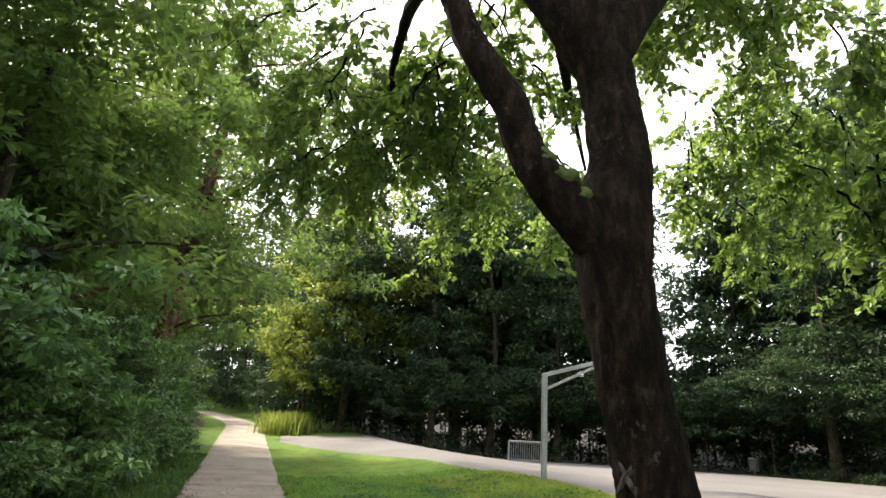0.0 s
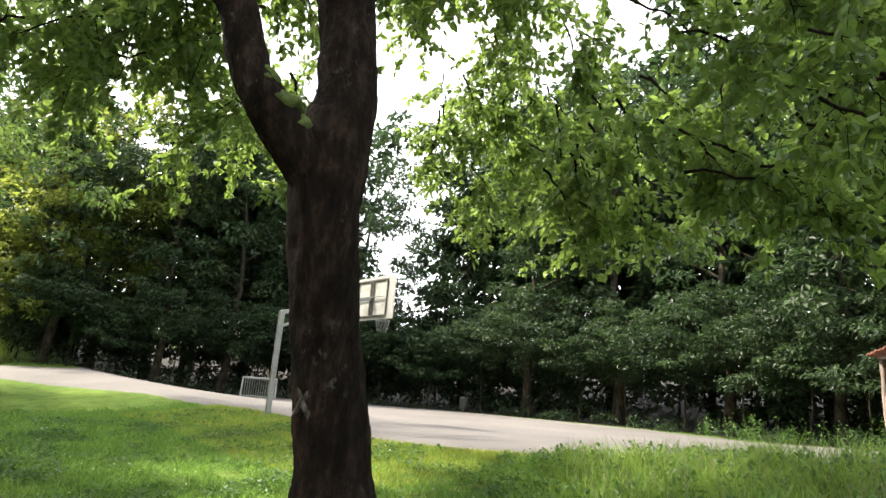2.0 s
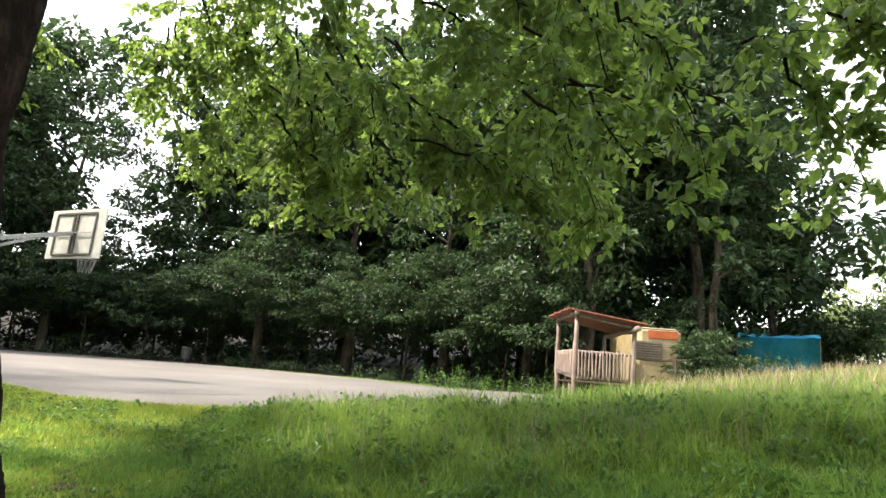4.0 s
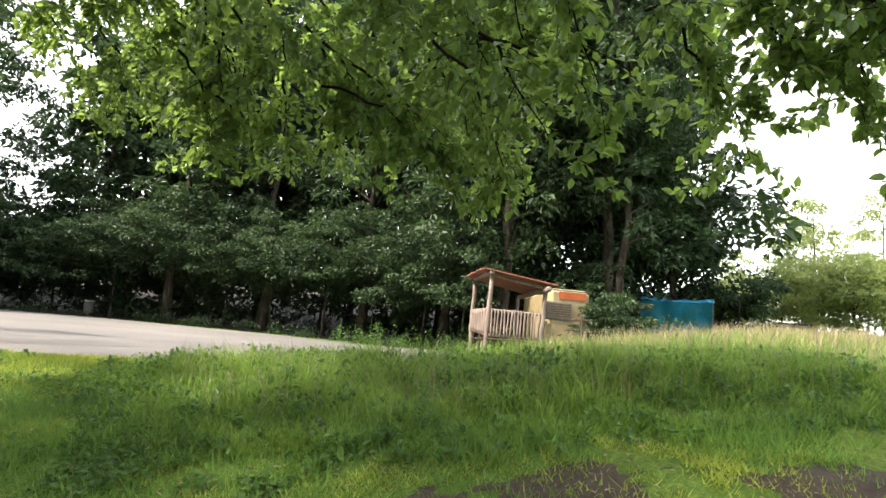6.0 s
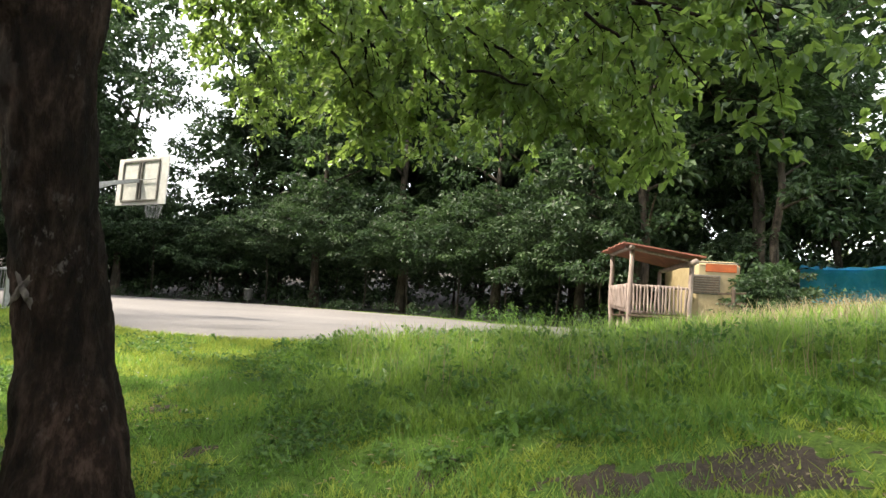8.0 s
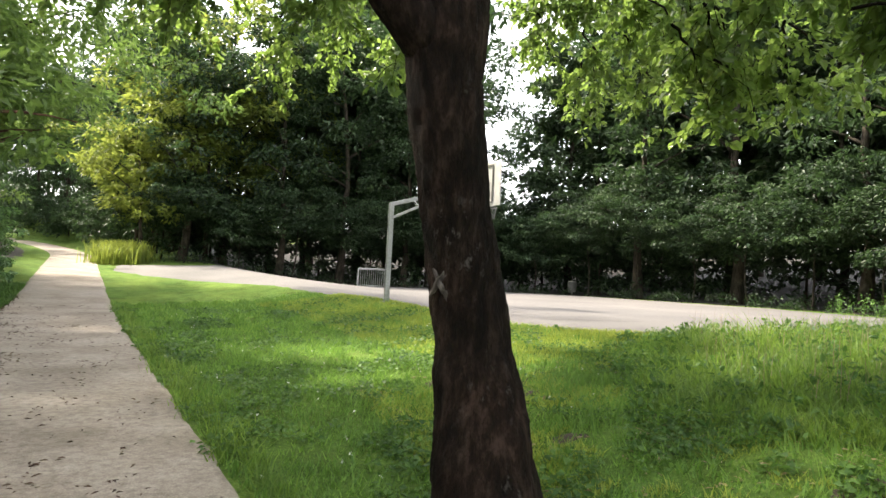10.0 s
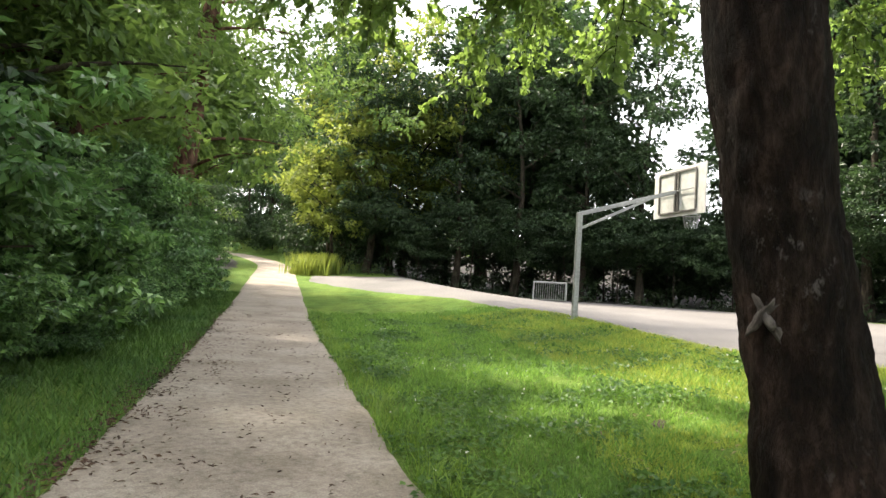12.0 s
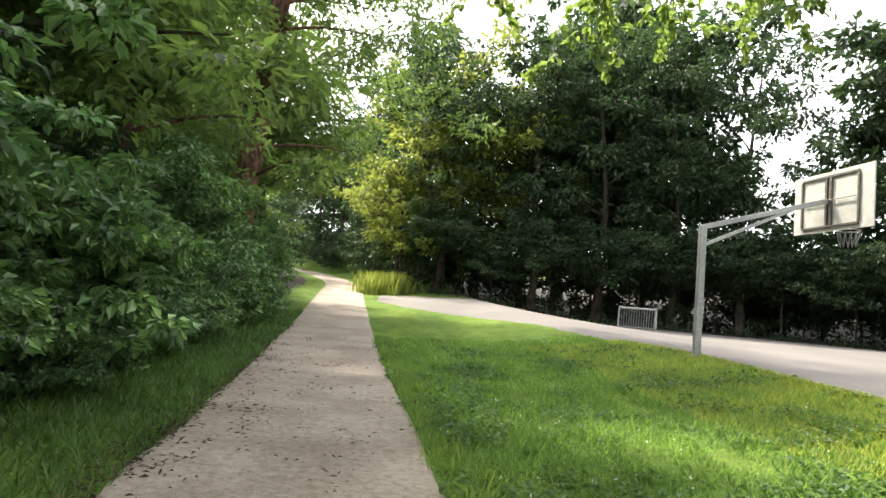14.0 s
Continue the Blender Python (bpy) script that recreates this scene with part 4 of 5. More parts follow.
def ground_at(a, b):
    p = PB + e1 * a + e2 * b
    return gz(p.x, p.y) - 0.1


pole("post", hut(0, 0, ground_at(0, 0)), hut(0.03, 0, 3.46), 0.075, 1)
pole("post", hut(1, 0, ground_at(1, 0)), hut(1.05, 0, 3.06), 0.075, 2)
pole("post", hut(0, 1, ground_at(0, 1)), hut(0, 1, 3.62), 0.085, 3)
pole("post", hut(0.98, 1, ground_at(1, 1)), hut(1, 1, 3.1), 0.07, 4)
pole("roof_beam", hut(0, -0.08, 3.48), hut(0, 1.08, 3.66), 0.075, 5)
pole("roof_beam", hut(1.05, -0.1, 3.1), hut(1.05, 1.06, 3.14), 0.085, 6, "pale log beam under the low eave")
pole("cross_beam", hut(-0.1, 0.0, 3.5), hut(1.12, 0.0, 3.13), 0.05, 7)
pole("top_rail", hut(0.02, 0, 2.44), hut(1.02, 0, 2.40), 0.045, 8)
pole("bottom_rail", hut(0.02, 0, 1.72), hut(1.02, 0, 1.70), 0.045, 9)
pole("top_rail", hut(0, 0.03, 2.46), hut(0, 0.97, 2.55), 0.045, 10)
pole("bottom_rail", hut(0, 0.03, 1.72), hut(0, 0.97, 1.9), 0.045, 11)
srng = np.random.default_rng(17)
for i in range(15):
    a = 0.07 + i * 0.062
    j = srng.uniform(-0.012, 0.012, 2)
    pole("stick", hut(a + j[0], -0.02, 1.68 + j[1]), hut(a + j[1], -0.02, 2.46 + 3 * j[0]), 0.023 + abs(j[0]) * 0.5, 20 + i)
for i in range(12):
    b = 0.08 + i * 0.075
    j = srng.uniform(-0.012, 0.012, 2)
    pole("stick", hut(-0.02, b + j[0], 1.70 + 0.18 * b), hut(-0.02, b + j[1], 2.48 + 0.09 * b), 0.035, 40 + i)
for i in range(7):
    b = 0.04 + i * 0.15
    part("floor_board", bar_between(hut(0.02, b, FLOOR), hut(1.0, b, FLOOR), 0.45, 0.05), M_DARKWOOD, porch)
for i in range(9):
    t = i / 9
    b0, b1 = -0.09 + t * 1.2, -0.09 + (t + 1 / 9) * 1.2
    q = 0.02 * (i % 3)
    z0, z1 = 3.58 + 0.17 * t, 3.22 + 0.03 * t
    m = bmesh.new()
    c = [Vector(hut(-0.16 - q, b0 + 0.003, z0)), Vector(hut(1.22 + q, b0 + 0.003, z1)), Vector(hut(1.22 + q, b1, z1)), Vector(hut(-0.16 - q, b1, z0))]
    lo = [m.verts.new(v) for v in c]
    hi = [m.verts.new(v + Vector((0, 0, 0.035 + 0.01 * (i % 2)))) for v in c]
    m.faces.new(lo[::-1])
    m.faces.new(hi)
    for k in range(4):
        m.faces.new((lo[k], lo[(k + 1) % 4], hi[(k + 1) % 4], hi[k]))
    part("roof_plank", m, M_ROOF, porch)
part("bench", join(bar_between(hut(0.15, 0.9, 2.02), hut(0.85, 0.9, 2.02), 0.35, 0.05), bar_between(hut(0.2, 0.9, 1.6), hut(0.2, 0.9, 2.0), 0.06, 0.3), bar_between(hut(0.8, 0.9, 1.6), hut(0.8, 0.9, 2.0), 0.06, 0.3)), M_DARKWOOD, porch)
for a, b in ((0.05, 0.3), (0.62, 0.12), (0.75, 0.15), (0.6, 0.6), (0.1, 0.8)):
    pole("floor_post", hut(a, b, ground_at(a, b)), hut(a, b, FLOOR), 0.07, int(60 + 10 * a))
for i, (a, b) in enumerate(((0.2, 0.05), (0.42, 0.1), (0.36, 0.14), (0.55, 0.05))):
    z = ground_at(a, b) + 0.2
    part("firewood_log", rod(hut(a, b, z), hut(a + 0.02, b + 0.12, z), 0.07, 10), M_POLEWOOD, porch)
settle(porch, (PB.x, PB.y, ground_at(0, 0) + 0.1))

caravan = thing("caravan", "old cream caravan with a faded orange stripe behind the porch", "caravan")
CA, CB = Vector((20.2, 6.3, 0)), Vector((20.99, 5.08, 0))
c1 = (CB - CA).normalized()
c2 = Vector((-c1.y, c1.x, 0))
CW = (CB - CA).length
CZ = gz(20.3, 6.0) + 0.35
cturn = Matrix((c1, c2, Vector((0, 0, 1)))).transposed()


def on_van(a, b, z):
    return CA + c1 * a + c2 * b + Vector((0, 0, z))


part("body", box((CW, 4.2, 3.56 - CZ), on_van(CW / 2, 2.1, (3.56 + CZ) / 2), cturn, 0.16), M_CREAM, caravan)
part("stripe", box((0.95, 0.03, 0.26), on_van(CW - 0.62, -0.006, 3.33), cturn, 0.01), M_ORANGE, caravan, "faded orange stripe")
part("side_stripe", box((0.03, 3.8, 0.26), on_van(CW + 0.006, 2.1, 3.33), cturn, 0.01), M_ORANGE, caravan, "faded orange stripe")
window = part("window", box((0.95, 0.03, 0.62), on_van(CW - 1.12, -0.006, 2.78), cturn, 0.02), M_DARKSTEEL, caravan, "dark window behind a slatted shutter")
for i in range(7):
    part("slat", box((0.9, 0.02, 0.05), on_van(CW - 1.12, -0.03, 2.54 + i * 0.08), cturn, 0.006), M_SHADE, caravan)
part("roof_edge", box((CW - 0.2, 0.05, 0.04), on_van(CW / 2, -0.01, 3.5), cturn, 0.01), M_DARKSTEEL, caravan)
for a in (0.4, CW - 0.4):
    part("leg", rod(on_van(a, 0.5, CZ - 0.5), on_van(a, 0.5, CZ + 0.05), 0.05), M_DARKSTEEL, caravan)
for a in (0.15, CW - 0.15):
    w = bmesh.new()
    bmesh.ops.create_cone(w, cap_ends=True, segments=20, radius1=0.32, radius2=0.32, depth=0.18)
    p = on_van(a, 2.2, CZ - 0.02)
    bmesh.ops.transform(w, matrix=Matrix.Translation(p) @ (c1.to_track_quat("Z", "Y").to_matrix().to_4x4()), verts=w.verts)
    part("wheel", w, M_DARKSTEEL, caravan)
settle(caravan, (20.3, 6.0, gz(20.3, 6.0)))

stake = thing("wooden_cross_stake", "dark wooden stake with cross pieces before the caravan", "stake")
SX, SY = 18.9, 4.75
SZ = gz(SX, SY)
part("upright", box((0.09, 0.09, 1.35), (SX, SY, SZ + 0.6)), M_DARKWOOD, stake)
for z in (0.75, 1.05):
    part("crosspiece", bar_between((SX - 0.2, SY + 0.35, SZ + z), (SX + 0.15, SY - 0.3, SZ + z + 0.05), 0.05, 0.06), M_DARKWOOD, stake)
settle(stake, (SX, SY, SZ))

# ---- the blue tarpaulin shelter, the white shed ----
shelter = thing("tarpaulin_shelter", "bright blue tarpaulin shelter half hidden among shrubs", "shelter")
TC = Vector((28.4, 3.25, 0))
t1 = Vector((0.1, -1, 0)).normalized()
t2 = Vector((1, 0.1, 0)).normalized()
TZ = gz(TC.x, TC.y)
tarp = bmesh.new()
grid = []
for i in range(13):
    row = []
    for j in range(11):
        a, b = (i / 12 - 0.5) * 2.9, (j / 10 - 0.5) * 2.6
        drop = 0.3 * abs(b) / 1.3
        z = 4.2 - drop + 0.06 * math.sin(i * 1.3) * abs(b) + 0.08 * noise.noise((a * 2, b * 2, 0)) - 0.12 * (1 - abs(a) / 1.45)
        p = TC + t1 * a + t2 * b
        row.append(tarp.verts.new((p.x, p.y, z)))
    grid.append(row)
for i in range(12):
    for j in range(10):
        tarp.faces.new((grid[i][j], grid[i + 1][j], grid[i + 1][j + 1], grid[i][j + 1]))
bmesh.ops.solidify(tarp, geom=tarp.faces[:], thickness=0.01)
part("tarpaulin", tarp, M_TARP, shelter, smooth=True)
for a, b in ((-1.4, -1.25), (1.4, -1.25), (-1.4, 1.25), (1.4, 1.25)):
    p = TC + t1 * a + t2 * b
    part("pole", rod((p.x, p.y, gz(p.x, p.y) - 0.1), (p.x, p.y, 3.88), 0.03), M_DARKSTEEL, shelter)
for a in (-1.4, 1.4):
    p = TC + t1 * a
    part("pole", rod((p.x, p.y, gz(p.x, p.y) - 0.1), (p.x, p.y, 4.1), 0.03), M_DARKSTEEL, shelter)
wall = bmesh.new()
p0, p1 = TC + t1 * -1.4 + t2 * -1.28, TC + t1 * 1.4 + t2 * -1.28
vs = []
for i in range(15):
    p = p0.lerp(p1, i / 14) + t2 * 0.05 * math.sin(i * 1.7)
    vs.append((wall.verts.new((p.x, p.y, gz(p.x, p.y))), wall.verts.new((p.x, p.y, 3.9))))
for i in range(14):
    wall.faces.new((vs[i][0], vs[i + 1][0], vs[i + 1][1], vs[i][1]))
bmesh.ops.solidify(wall, geom=wall.faces[:], thickness=0.01)
part("side_sheet", wall, M_TARP, shelter, smooth=True)
settle(shelter, (TC.x, TC.y, TZ))

shed = thing("white_shed", "low white shed with a flat roof far beyond the meadow", "shed")
HX, HY = 40.0, -1.4
HZ = gz(HX, HY)
part("wall", box((1.4, 1.7, 1.1), (HX, HY, HZ + 0.45), None, 0.02), M_WHITE, shed)
part("roof", box((1.7, 2.0, 0.1), (HX, HY, HZ + 1.05), None, 0.02), M_SHADE, shed)
settle(shed, (HX, HY, HZ))

undergrowth("caravan_weeds", "leafy weeds and climbers beside the caravan", 46, [(18.2, 4.7), (19.4, 4.0), (20.8, 3.6), (22.0, 3.5), (23.2, 3.4), (25.5, 2.6)], 0.35, 1.3, 0.13, M_LEAF_WOOD, 6)

# ---- the joint across the court ----
def ground_ribbon(name, a, b, width, material, label, seed=0):
    V, F = [], []
    n = 60
    for i in range(n + 1):
        t = i / n
        x, y = a[0] + (b[0] - a[0]) * t, a[1] + (b[1] - a[1]) * t
        w = 0.06 * noise.noise((t * 9, seed, 0))
        d = Vector((b[0] - a[0], b[1] - a[1])).normalized()
        for k in (-1, 1):
            px, py = x - d.y * (w + k * width / 2), y + d.x * (w + k * width / 2)
            V.append((px, py, gz(px, py) + 0.036 + 0.012 * noise.noise((px * 0.9, py * 0.9, 0.0))))
        if i:
            F.append((2 * i - 2, 2 * i - 1, 2 * i + 1, 2 * i))
    return tagged(new(name, mesh_from(name, V, F, material)), label, "joint", kind="structure")


ground_ribbon("court_joint", (5.9, 10.6), (9.6, 9.6), 0.05, M_CRACK, "dark tar-filled crack across the court", 3)
ground_ribbon("court_joint", (7.0, 12.6), (12.4, 11.2), 0.03, M_CRACK, "dark tar-filled crack across the court", 5)


# ---- grass ----
def blade_arrays(P, height, width, lean, rng, segments=2):
    """Curved blades from points P; three faces each (a quad's two and a tip)."""
    n = len(P)
    a = rng.uniform(0, 2 * np.pi, n)
    s = np.column_stack([np.cos(a), np.sin(a), np.zeros(n)])
    b = a + np.pi / 2 + rng.normal(0, 0.5, n)
    d = np.column_stack([np.cos(b), np.sin(b), np.zeros(n)]) * (lean * height * rng.uniform(0.3, 1.3, n))[:, None]
    w = (width * rng.uniform(0.7, 1.3, n))[:, None]
    up = np.array([0, 0, 1.0])
    mid = P + d * 0.35 + up * (height * 0.6)[:, None]
    tip = P + d + up * height[:, None]
    if segments == 1:
        V = np.stack([P - s * w, P + s * w, tip], 1).reshape(-1, 3)
        return V, np.arange(n * 3).reshape(-1, 3)
    V = np.stack([P - s * w, P + s * w, mid + s * w * 0.8, mid - s * w * 0.8, tip], 1).reshape(-1, 3)
    k = np.arange(n)[:, None] * 5
    return V, np.concatenate([k + [0, 1, 2], k + [0, 2, 3], k + [3, 2, 4]], 1).reshape(-1, 3)


def grass(name, label, P, height, width, lean, material, seed, segments=2):
    rng = np.random.default_rng(seed)
    P = np.column_stack([P, ground_height(P[:, 0], P[:, 1]) - 0.01])
    V, F = blade_arrays(P, height, width, lean, rng, segments)
    return tagged(new(name, mesh_from(name, V, F, material)), label, "grass", kind="stuff")


def meadow_edge(y):
    return np.interp(y, (-12, -6, -1, 0.85, 2.2, 3.6, 4.6, 5.6, 7.5, 9.0), (11, 9.5, 7.0, 5.6, 4.6, 4.0, 3.9, 4.4, 5.9, 7.2))


grng = np.random.default_rng(77)
# worn spots: middle, half lengths, turn
WORN = ((3.3, 6.1, 0.35, 0.2, 0.4), (4.75, 0.75, 0.95, 0.34, -1.0), (4.1, 1.6, 0.5, 0.24, -0.9), (5.5, -0.8, 0.8, 0.34, -0.9), (2.9, 4.5, 0.3, 0.15, 0.3),
        (2.6, 7.2, 0.28, 0.12, 1.2), (3.7, 2.6, 0.4, 0.18, 0.2), (2.5, 2.7, 0.35, 0.2, 0.8), (3.6, 6.7, 0.3, 0.16, 0.9), (5.0, 3.2, 0.3, 0.2, 0.1))


def off_worn(P, chance):
    """Which points of the plan keep their grass; few do on worn spots."""
    keep = np.ones(len(P), bool)
    for x, y, a, b, turn in WORN:
        d = P - [x, y]
        u, v = d[:, 0] * math.cos(turn) + d[:, 1] * math.sin(turn), d[:, 1] * math.cos(turn) - d[:, 0] * math.sin(turn)
        keep &= (np.hypot(u / a, v / b) > 0.95) | (grng.random(len(P)) < chance)
    return keep


def noise2(P, scale, z=0.0):
    return np.array([noise.noise((x * scale, y * scale, z)) for x, y in P])


# mown lawn, thinning with distance
n = 90000
y = 2.5 + 19 * grng.random(n) ** 1.7
x = path_right(y) + 0.15 + (court_left(y) - 0.12 - path_right(y)) * grng.random(n)
P = np.column_stack([x, y])
P = P[(x < meadow_edge(y) + 0.3) | (y > 9)]
lump_n = 0.7 * noise2(P, 1.3) + 0.6 * noise2(P, 4.5, 2.0) + 0.35 * np.sin((P[:, 0] * 0.99 + P[:, 1] * 0.12) * 9.0 + 1.5 * noise2(P, 0.5, 6.0))
rim = np.exp(-np.maximum(P[:, 0] - path_right(P[:, 1]) - 0.1, 0) / 0.2)
hgt = (0.05 + 0.045 * np.clip(lump_n, -0.8, 1)) * grng.uniform(0.6, 1.5, len(P)) * (1 + 0.035 * P[:, 1]) + 0.10 * rim * grng.random(len(P))
grass("lawn_grass", "short mown lawn with clover and worn spots", P, hgt, np.full(len(P), 0.007) * (1 + 0.09 * P[:, 1]), 0.8, M_GRASS, 1, 1)

# lawn round the tree and in front of the meadow, rougher
n = 85000
P = np.column_stack([grng.uniform(0.6, 6.8, n), grng.uniform(-4.0, 7.5, n)])
keep = (P[:, 0] < meadow_edge(P[:, 1]) + 0.4) & (P[:, 0] > path_right(P[:, 1]) + 0.1) & (np.hypot(P[:, 0] - 1.62, P[:, 1] - 3.16) > 0.36)
keep &= noise2(P, 1.1, 4.0) + 0.6 * noise2(P, 4.0, 1.0) > -0.15 + 0.5 * grng.random(n)
keep &= off_worn(P, 0.3)
P = P[keep]
near = np.clip(1 - (meadow_edge(P[:, 1]) - P[:, 0]) / 1.6, 0, 1)
hgt = (0.06 + 0.10 * near) * grng.uniform(0.5, 1.5, len(P))
grass("rough_grass", "rough trodden grass between tree and meadow", P, hgt, np.full(len(P), 0.0075), 0.9, M_GRASS, 2, 1)

# yellowed grass: sunlight painted along court's edge, and where feet cross below the meadow
n = 34000
y = 6.8 + 13 * grng.random(n) ** 1.3
P = np.column_stack([court_left(y) + 0.12 - 2.6 * grng.random(n) ** 1.6, y])
P = P[(P[:, 0] < meadow_edge(P[:, 1]) + 0.2) | (P[:, 1] > 9)]
grass("edge_grass", "yellowish grass along the court's edge with sunlight put into its colour", P, 0.06 * grng.uniform(0.6, 1.5, len(P)) * (1 + 0.03 * P[:, 1]), 0.006 * (1 + 0.08 * P[:, 1]), 0.8, M_GRASS_LIT_DRY, 31, 1)
n = 80000
P = np.column_stack([grng.uniform(1.6, 6.0, n), grng.uniform(-2.5, 7.0, n)])
P = P[(P[:, 0] < meadow_edge(P[:, 1]) + 0.5) & (P[:, 0] > path_right(P[:, 1]) + 0.7) & (noise2(P, 0.8, 8.0) + 0.5 * noise2(P, 3.5, 9.0) > -0.12) & off_worn(P, 0.3)]
grass("trodden_grass", "short yellowish trodden grass below the meadow", P, 0.06 * grng.uniform(0.4, 1.4, len(P)), np.full(len(P), 0.007), 1.2, M_GRASS_LIT_DRY, 32, 1)

# verge left of the path
n = 46000
y = -3.0 + 29.5 * grng.random(n) ** 1.5
P = np.column_stack([path_left(y) + 0.08 - 2.1 * grng.random(n), y])
hgt = 0.075 * grng.uniform(0.5, 1.6, n) * (1 + 0.03 * np.maximum(y, 0))
grass("verge_grass", "shaded short grass and weeds along the hedge", P, hgt, 0.007 * (1 + 0.06 * np.maximum(y, 0)), 0.9, M_CLOVER, 3, 1)

# the tall meadow grass, in tufts
def tufts(n, lo, hi, per, spread, power=1.4, depth=5.0):
    y = grng.uniform(lo, hi, n)
    C = np.column_stack([meadow_edge(y) + depth * grng.random(n) ** power, y])
    C = C[(C[:, 0] < court_left(np.maximum(y, 5.0)) + 0.05) & (y < 8.6)]
    size = grng.uniform(0.5, 1.45, len(C)) * (1 + 0.7 * noise2(C, 1.1, 2.0))
    P = np.repeat(C, per, axis=0) + grng.normal(0, spread, (len(C) * per, 2))
    return P, np.repeat(size, per)


P, size = tufts(3300, -6.0, 8.8, 24, 0.075)
inside = np.clip((P[:, 0] - meadow_edge(P[:, 1])) / 1.7, 0.0, 1)
hgt = (0.09 + 0.20 * inside) * grng.uniform(0.45, 1.2, len(P)) * size
grass("meadow_grass", "knee-high green meadow grass with seed heads", P, hgt, np.full(len(P), 0.0062), 0.9, M_GRASS_TALL, 4, 2)

n = 30000
P = np.column_stack([10 + 28 * grng.random(n) ** 1.6, grng.uniform(-14, 5.0, n)])
P = P[(P[:, 0] > meadow_edge(P[:, 1]) + 3.5)]
hgt = 0.42 * grng.uniform(0.5, 1.3, len(P))
grass("meadow_grass", "tall meadow grass on the rising bank", P, hgt, 0.004 + 0.0005 * P[:, 0], 0.6, M_GRASS_TALL, 5, 2)
n = 15000
P = np.column_stack([10 + 26 * grng.random(n) ** 1.2, grng.uniform(-14, 3.5, n)])
P = P[(P[:, 0] > meadow_edge(P[:, 1]) + 2.5)]
grass("dry_grass", "straw-coloured dry seeding grass on the bank", P, 0.6 * grng.uniform(0.6, 1.2, len(P)), 0.003 + 0.0003 * P[:, 0], 0.45, M_STRAW, 6, 2)

# seed heads standing out of the meadow
n = 900
y = grng.uniform(-3.0, 8.0, n)
x = meadow_edge(y) + 0.9 + 2.2 * grng.random(n)
keep = x < court_left(np.maximum(y, 5.0))
P = np.column_stack([x, y])[keep]
grass("seed_stalk", "thin seeding stalks above the meadow grass", P, 0.46 * grng.uniform(0.6, 1.25, len(P)), np.full(len(P), 0.0026), 0.25, M_STRAW, 7, 2)

# weeds along the far edge of the court
wrng = np.random.default_rng(9)
wy = wrng.uniform(6.4, 17, 70)
wx = court_right(wy) + 0.1 + wrng.normal(0, 0.3, 70)
wz = ground_height(wx, wy)
pos, ax = [], []
for x, y, z in zip(wx, wy, wz):
    top = wrng.uniform(0.4, 1.0)
    m = 16
    s = wrng.random(m)
    pos.append(np.column_stack([x + wrng.normal(0, 0.05, m), y + wrng.normal(0, 0.05, m), z + 0.05 + s * top]))
    ax.append(wrng.normal(0, 1, (m, 3)) + [0, 0, 0.4])
pos, ax = np.concatenate(pos), np.concatenate(ax)
V, F = leaf_arrays(pos, ax, wrng.normal(0, 0.5, pos.shape) + [0, 0, 0.8], wrng.uniform(0.07, 0.16, len(pos)), 0.45)
tagged(new("edge_weeds", mesh_from("edge_weeds", V, F, M_CLOVER)), "leafy weeds along the far edge of the court", "weeds", kind="stuff")

# pale grass clump beside the far path
n = 2600
P = np.column_stack([wrng.normal(-6.7, 0.7, n), wrng.normal(43.4, 1.0, n)])
grass("grass_clump", "sunlit pale clump of long grass beside the path", P, wrng.uniform(0.7, 1.6, n), np.full(n, 0.03), 0.5, M_LEAF_LIME, 8, 2)

# ---- litter on the path, clover in the lawn ----
lrng = np.random.default_rng(12)
n = 5200
y = 2.5 + 18 * lrng.random(n) ** 1.5
u = np.where(lrng.random(n) < 0.55, lrng.beta(0.7, 3.0, n), lrng.random(n))
P = np.column_stack([path_left(y) + (path_right(y) - path_left(y)) * u, y])
keep = (noise2(P * [1.6, 1.0], 1.5, 9.0) > 0.16) | (lrng.random(n) < 0.1) | ((u < 0.05) & (lrng.random(n) < 0.6))
P = P[keep]
pos = np.column_stack([P, ground_height(P[:, 0], P[:, 1]) + 0.032])
ax = np.column_stack([lrng.normal(0, 1, (len(P), 2)), lrng.normal(0.05, 0.12, len(P))])
V, F = leaf_arrays(pos, ax, lrng.normal(0, 0.25, pos.shape) + [0, 0, 1], lrng.uniform(0.015, 0.075, len(P)), 0.3, 0.3)
tagged(new("dead_leaves", mesh_from("dead_leaves", V, F, M_DEAD)), "scattered dry brown leaves and bits on the path", "leaf litter", kind="stuff")
n = 420
y = 4 + 14 * lrng.random(n) ** 1.4
x = path_right(y) + 0.3 + (court_left(y) - path_right(y) - 0.5) * lrng.random(n)
P = np.column_stack([x, y])
P = P[noise2(P, 0.7, 5.0) > 0.0]
pos = np.column_stack([P, ground_height(P[:, 0], P[:, 1]) + 0.06])
V, F = leaf_arrays(np.repeat(pos, 3, 0), lrng.normal(0, 1, (3 * len(P), 3)), lrng.normal(0, 0.3, (3 * len(P), 3)) + [0, 0, 1], np.full(3 * len(P), 0.022), 0.9)
tagged(new("clover_flowers", mesh_from("clover_flowers", V, F, M_FLOWER)), "small white clover flowers in the lawn", "flowers", kind="stuff")

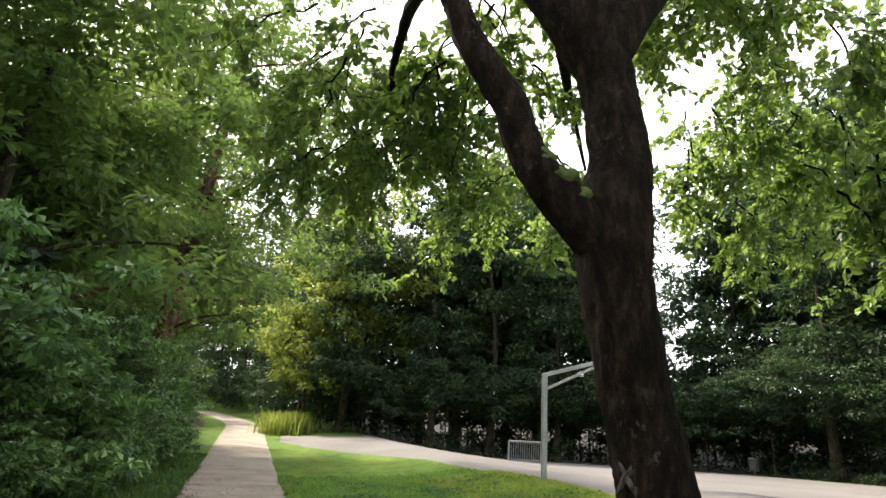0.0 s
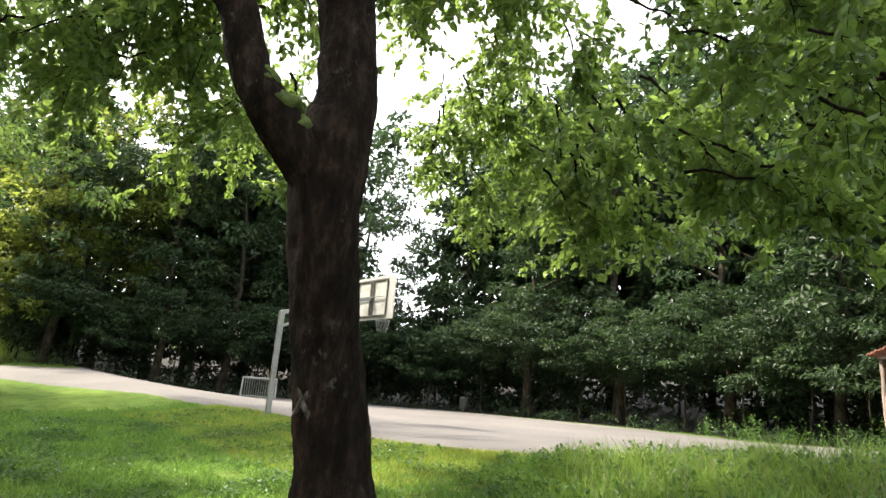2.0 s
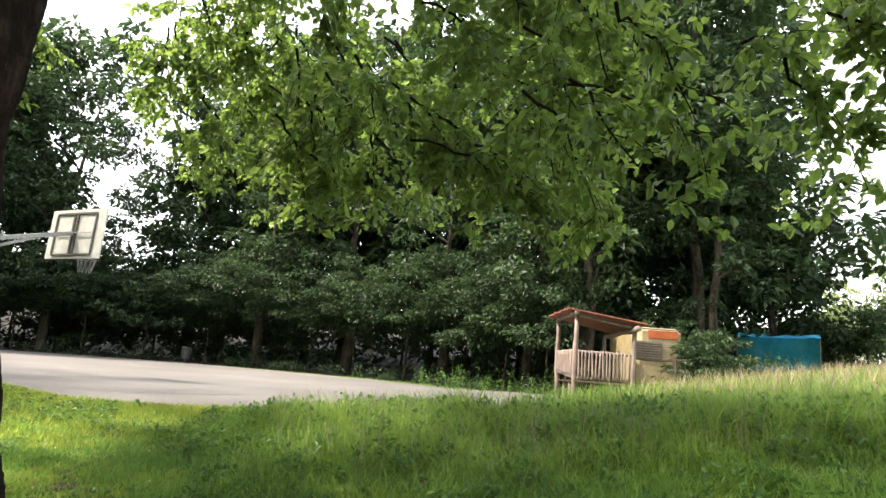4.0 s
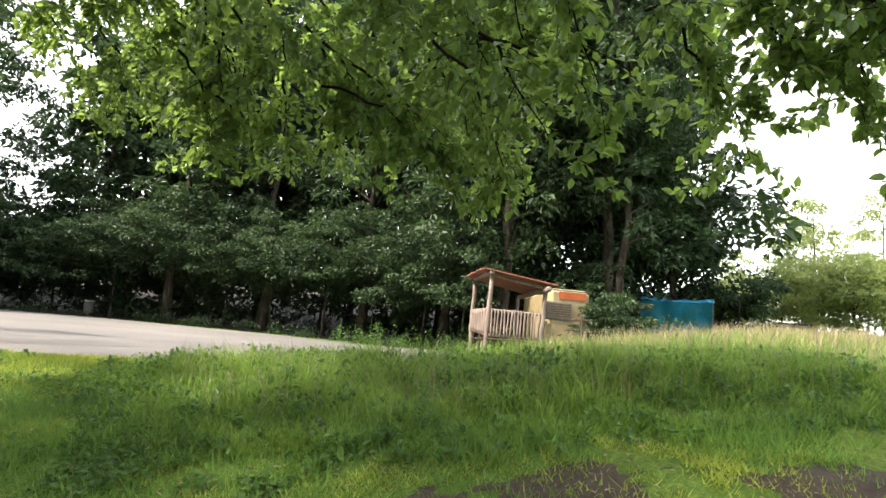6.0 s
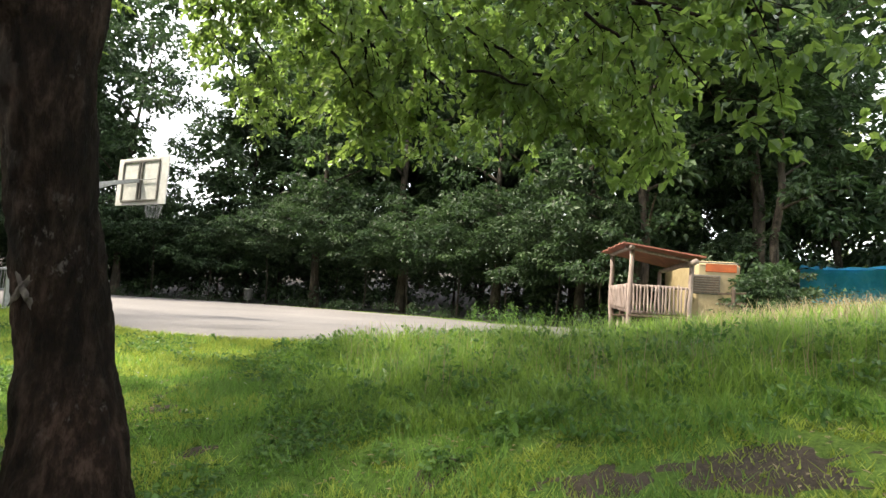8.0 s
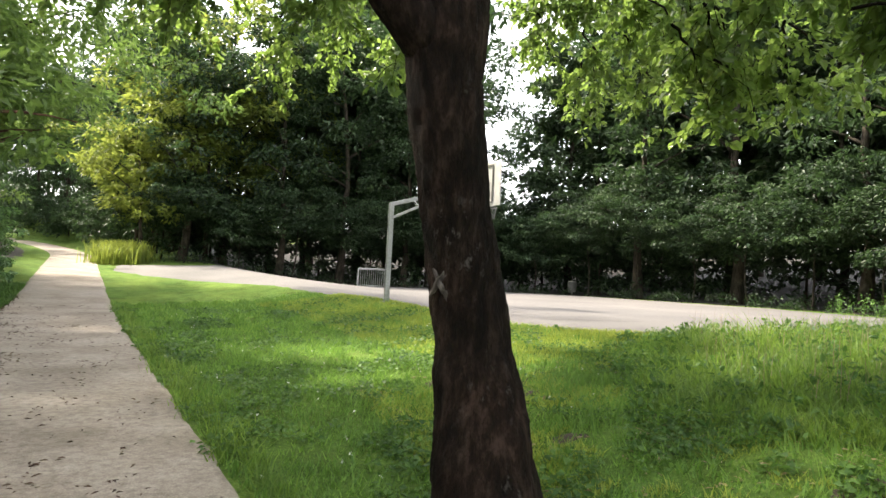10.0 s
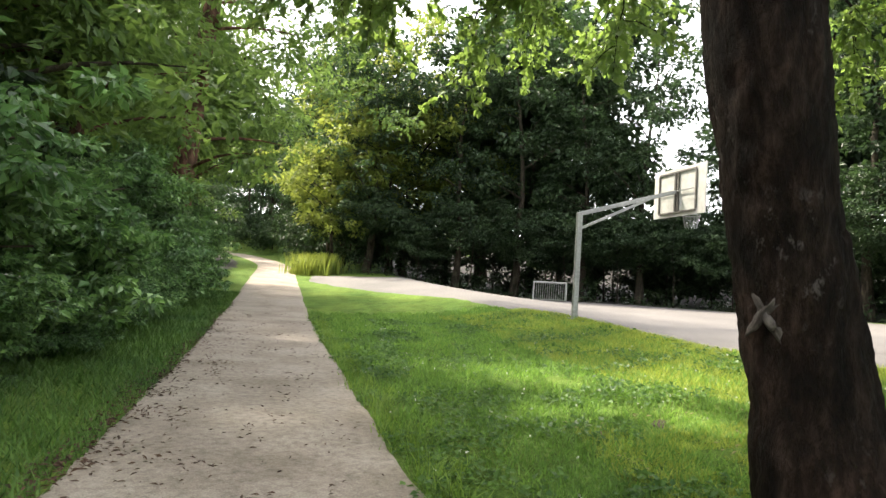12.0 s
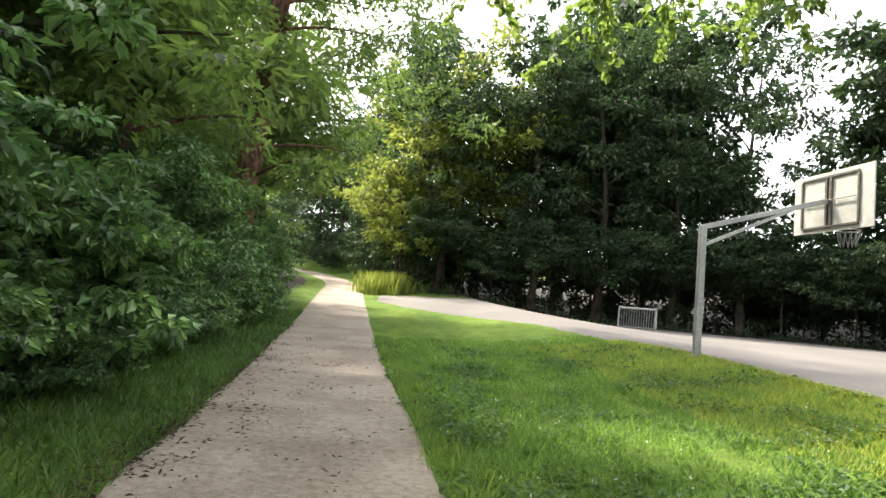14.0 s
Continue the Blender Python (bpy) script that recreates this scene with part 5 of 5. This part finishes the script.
# clover and plantain leaves that roughen the lawn
n = 46000
y = 2.5 + 17 * lrng.random(n) ** 1.6
x = path_right(y) + 0.05 + (np.minimum(court_left(y), 7.0) - path_right(y)) * lrng.random(n)
P = np.column_stack([x, y])
P = P[(noise2(P, 0.9, 15.0) + 0.6 * noise2(P, 3.1, 3.0) > 0.12) & ((x < meadow_edge(y) + 0.3) | (y > 9))]
pos = np.column_stack([P, ground_height(P[:, 0], P[:, 1]) + lrng.uniform(0.02, 0.09, len(P))])
V, F = leaf_arrays(pos, lrng.normal(0, 1, pos.shape) * [1, 1, 0.3], lrng.normal(0, 0.35, pos.shape) + [0, 0, 1], lrng.uniform(0.025, 0.065, len(P)) * (1 + 0.04 * P[:, 1]), 0.8)
tagged(new("lawn_clover", mesh_from("lawn_clover", V, F, M_CLOVER)), "dark clover and plantain leaves in the lawn", "clover", kind="stuff")
C = np.column_stack([path_right(np.linspace(3, 20, 150)), np.linspace(3, 20, 150)]) + lrng.normal(0, 0.09, (150, 2)) + [0.32, 0]
P = np.repeat(C, 26, axis=0) + lrng.normal(0, 0.05, (150 * 26, 2))
grass("rim_grass", "ragged grass tufts along the path's rim", P, 0.15 * lrng.uniform(0.4, 1.3, len(P)) * np.repeat(lrng.uniform(0.5, 1.5, 150), 26), np.full(len(P), 0.006), 0.9, M_GRASS_TALL, 21, 2)

# dead leaves and bare earth on the trodden grass
n = 2600
P = np.column_stack([lrng.uniform(1.5, 6.5, n), lrng.uniform(-2.5, 7.5, n)])
P = P[(P[:, 0] < meadow_edge(P[:, 1]) + 0.5) & (noise2(P, 1.1, 4.0) < -0.05)]
pos = np.column_stack([P, ground_height(P[:, 0], P[:, 1]) + lrng.uniform(0.01, 0.04, len(P))])
V, F = leaf_arrays(pos, lrng.normal(0, 1, pos.shape) * [1, 1, 0.2], lrng.normal(0, 0.3, pos.shape) + [0, 0, 1], lrng.uniform(0.03, 0.09, len(P)), 0.3)
tagged(new("dry_thatch", mesh_from("dry_thatch", V, F, M_STRAW)), "dry cut stalks lying on the trodden grass", "dry grass", kind="stuff")

# broad-leaved weeds among the meadow grass
n = 620
y = lrng.uniform(-4.5, 8.2, n)
C = np.column_stack([meadow_edge(y) - 0.3 + 4.2 * lrng.random(n) ** 1.4, y])
C = C[C[:, 0] < court_left(np.maximum(C[:, 1], 5.0))]
m = 16
base = np.repeat(np.column_stack([C, ground_height(C[:, 0], C[:, 1])]), m, axis=0)
tall = np.repeat(0.10 + 0.2 * np.clip((C[:, 0] - meadow_edge(C[:, 1])) / 1.7, 0, 1), m)
pos = base + np.column_stack([lrng.normal(0, 0.06, (len(base), 2)), tall * lrng.uniform(0.1, 1.1, len(base))])
V, F = broad_leaf_arrays(pos, lrng.normal(0, 1, pos.shape) + [0, 0, 0.35], lrng.normal(0, 0.5, pos.shape) + [0, 0, 0.9], lrng.uniform(0.04, 0.10, len(pos)), 0.5)
tagged(new("meadow_weeds", mesh_from("meadow_weeds", V, F, M_CLOVER)), "broad-leaved weeds among the meadow grass", "weeds", kind="stuff")


def bare_patch(x, y, rx, ry, turn, seed):
    """A worn spot of bare earth with a ragged rim that dips under the turf."""
    V, F = [], []
    rings, sides = 6, 36
    for i in range(rings + 1):
        for j in range(sides):
            a = j * math.tau / sides
            k = i / rings * (1 + 0.45 * noise.noise((math.cos(a) * 1.5 + seed, math.sin(a) * 1.5, seed)) + 0.25 * noise.noise((math.cos(a) * 5, math.sin(a) * 5, seed)))
            px, py = rx * k * math.cos(a), ry * k * math.sin(a)
            qx, qy = x + px * math.cos(turn) - py * math.sin(turn), y + px * math.sin(turn) + py * math.cos(turn)
            V.append((qx, qy, gz(qx, qy) + 0.02 * noise.noise((qx * 0.9, qy * 0.9, 0.0)) + 0.014 - 0.03 * (i / rings) ** 2 + 0.016 * noise.noise((qx * 7, qy * 7, 0))))
    for i in range(rings):
        for j in range(sides):
            F.append((i * sides + j, (i + 1) * sides + j, (i + 1) * sides + (j + 1) % sides, i * sides + (j + 1) % sides))
    tagged(new("bare_earth", mesh_from("bare_earth", V, F, M_EARTH, True)), "bare trodden earth worn into the grass", "earth", kind="structure")


for i, spot in enumerate(WORN):
    bare_patch(*spot, 3.0 * i + 1)

# brown litter gathered along the path's left rim
n = 2600
y = -1.0 + 24 * lrng.random(n) ** 1.4
P = np.column_stack([path_left(y) + lrng.normal(0, 0.10, n), y])
pos = np.column_stack([P, ground_height(P[:, 0], P[:, 1]) + lrng.uniform(0.03, 0.05, n)])
V, F = leaf_arrays(pos, lrng.normal(0, 1, pos.shape) * [1, 1, 0.2], lrng.normal(0, 0.4, pos.shape) + [0, 0, 1], lrng.uniform(0.03, 0.09, n), 0.4)
tagged(new("rim_litter", mesh_from("rim_litter", V, F, M_DEAD)), "brown dead leaves gathered along the path's rim", "leaf litter", kind="stuff")
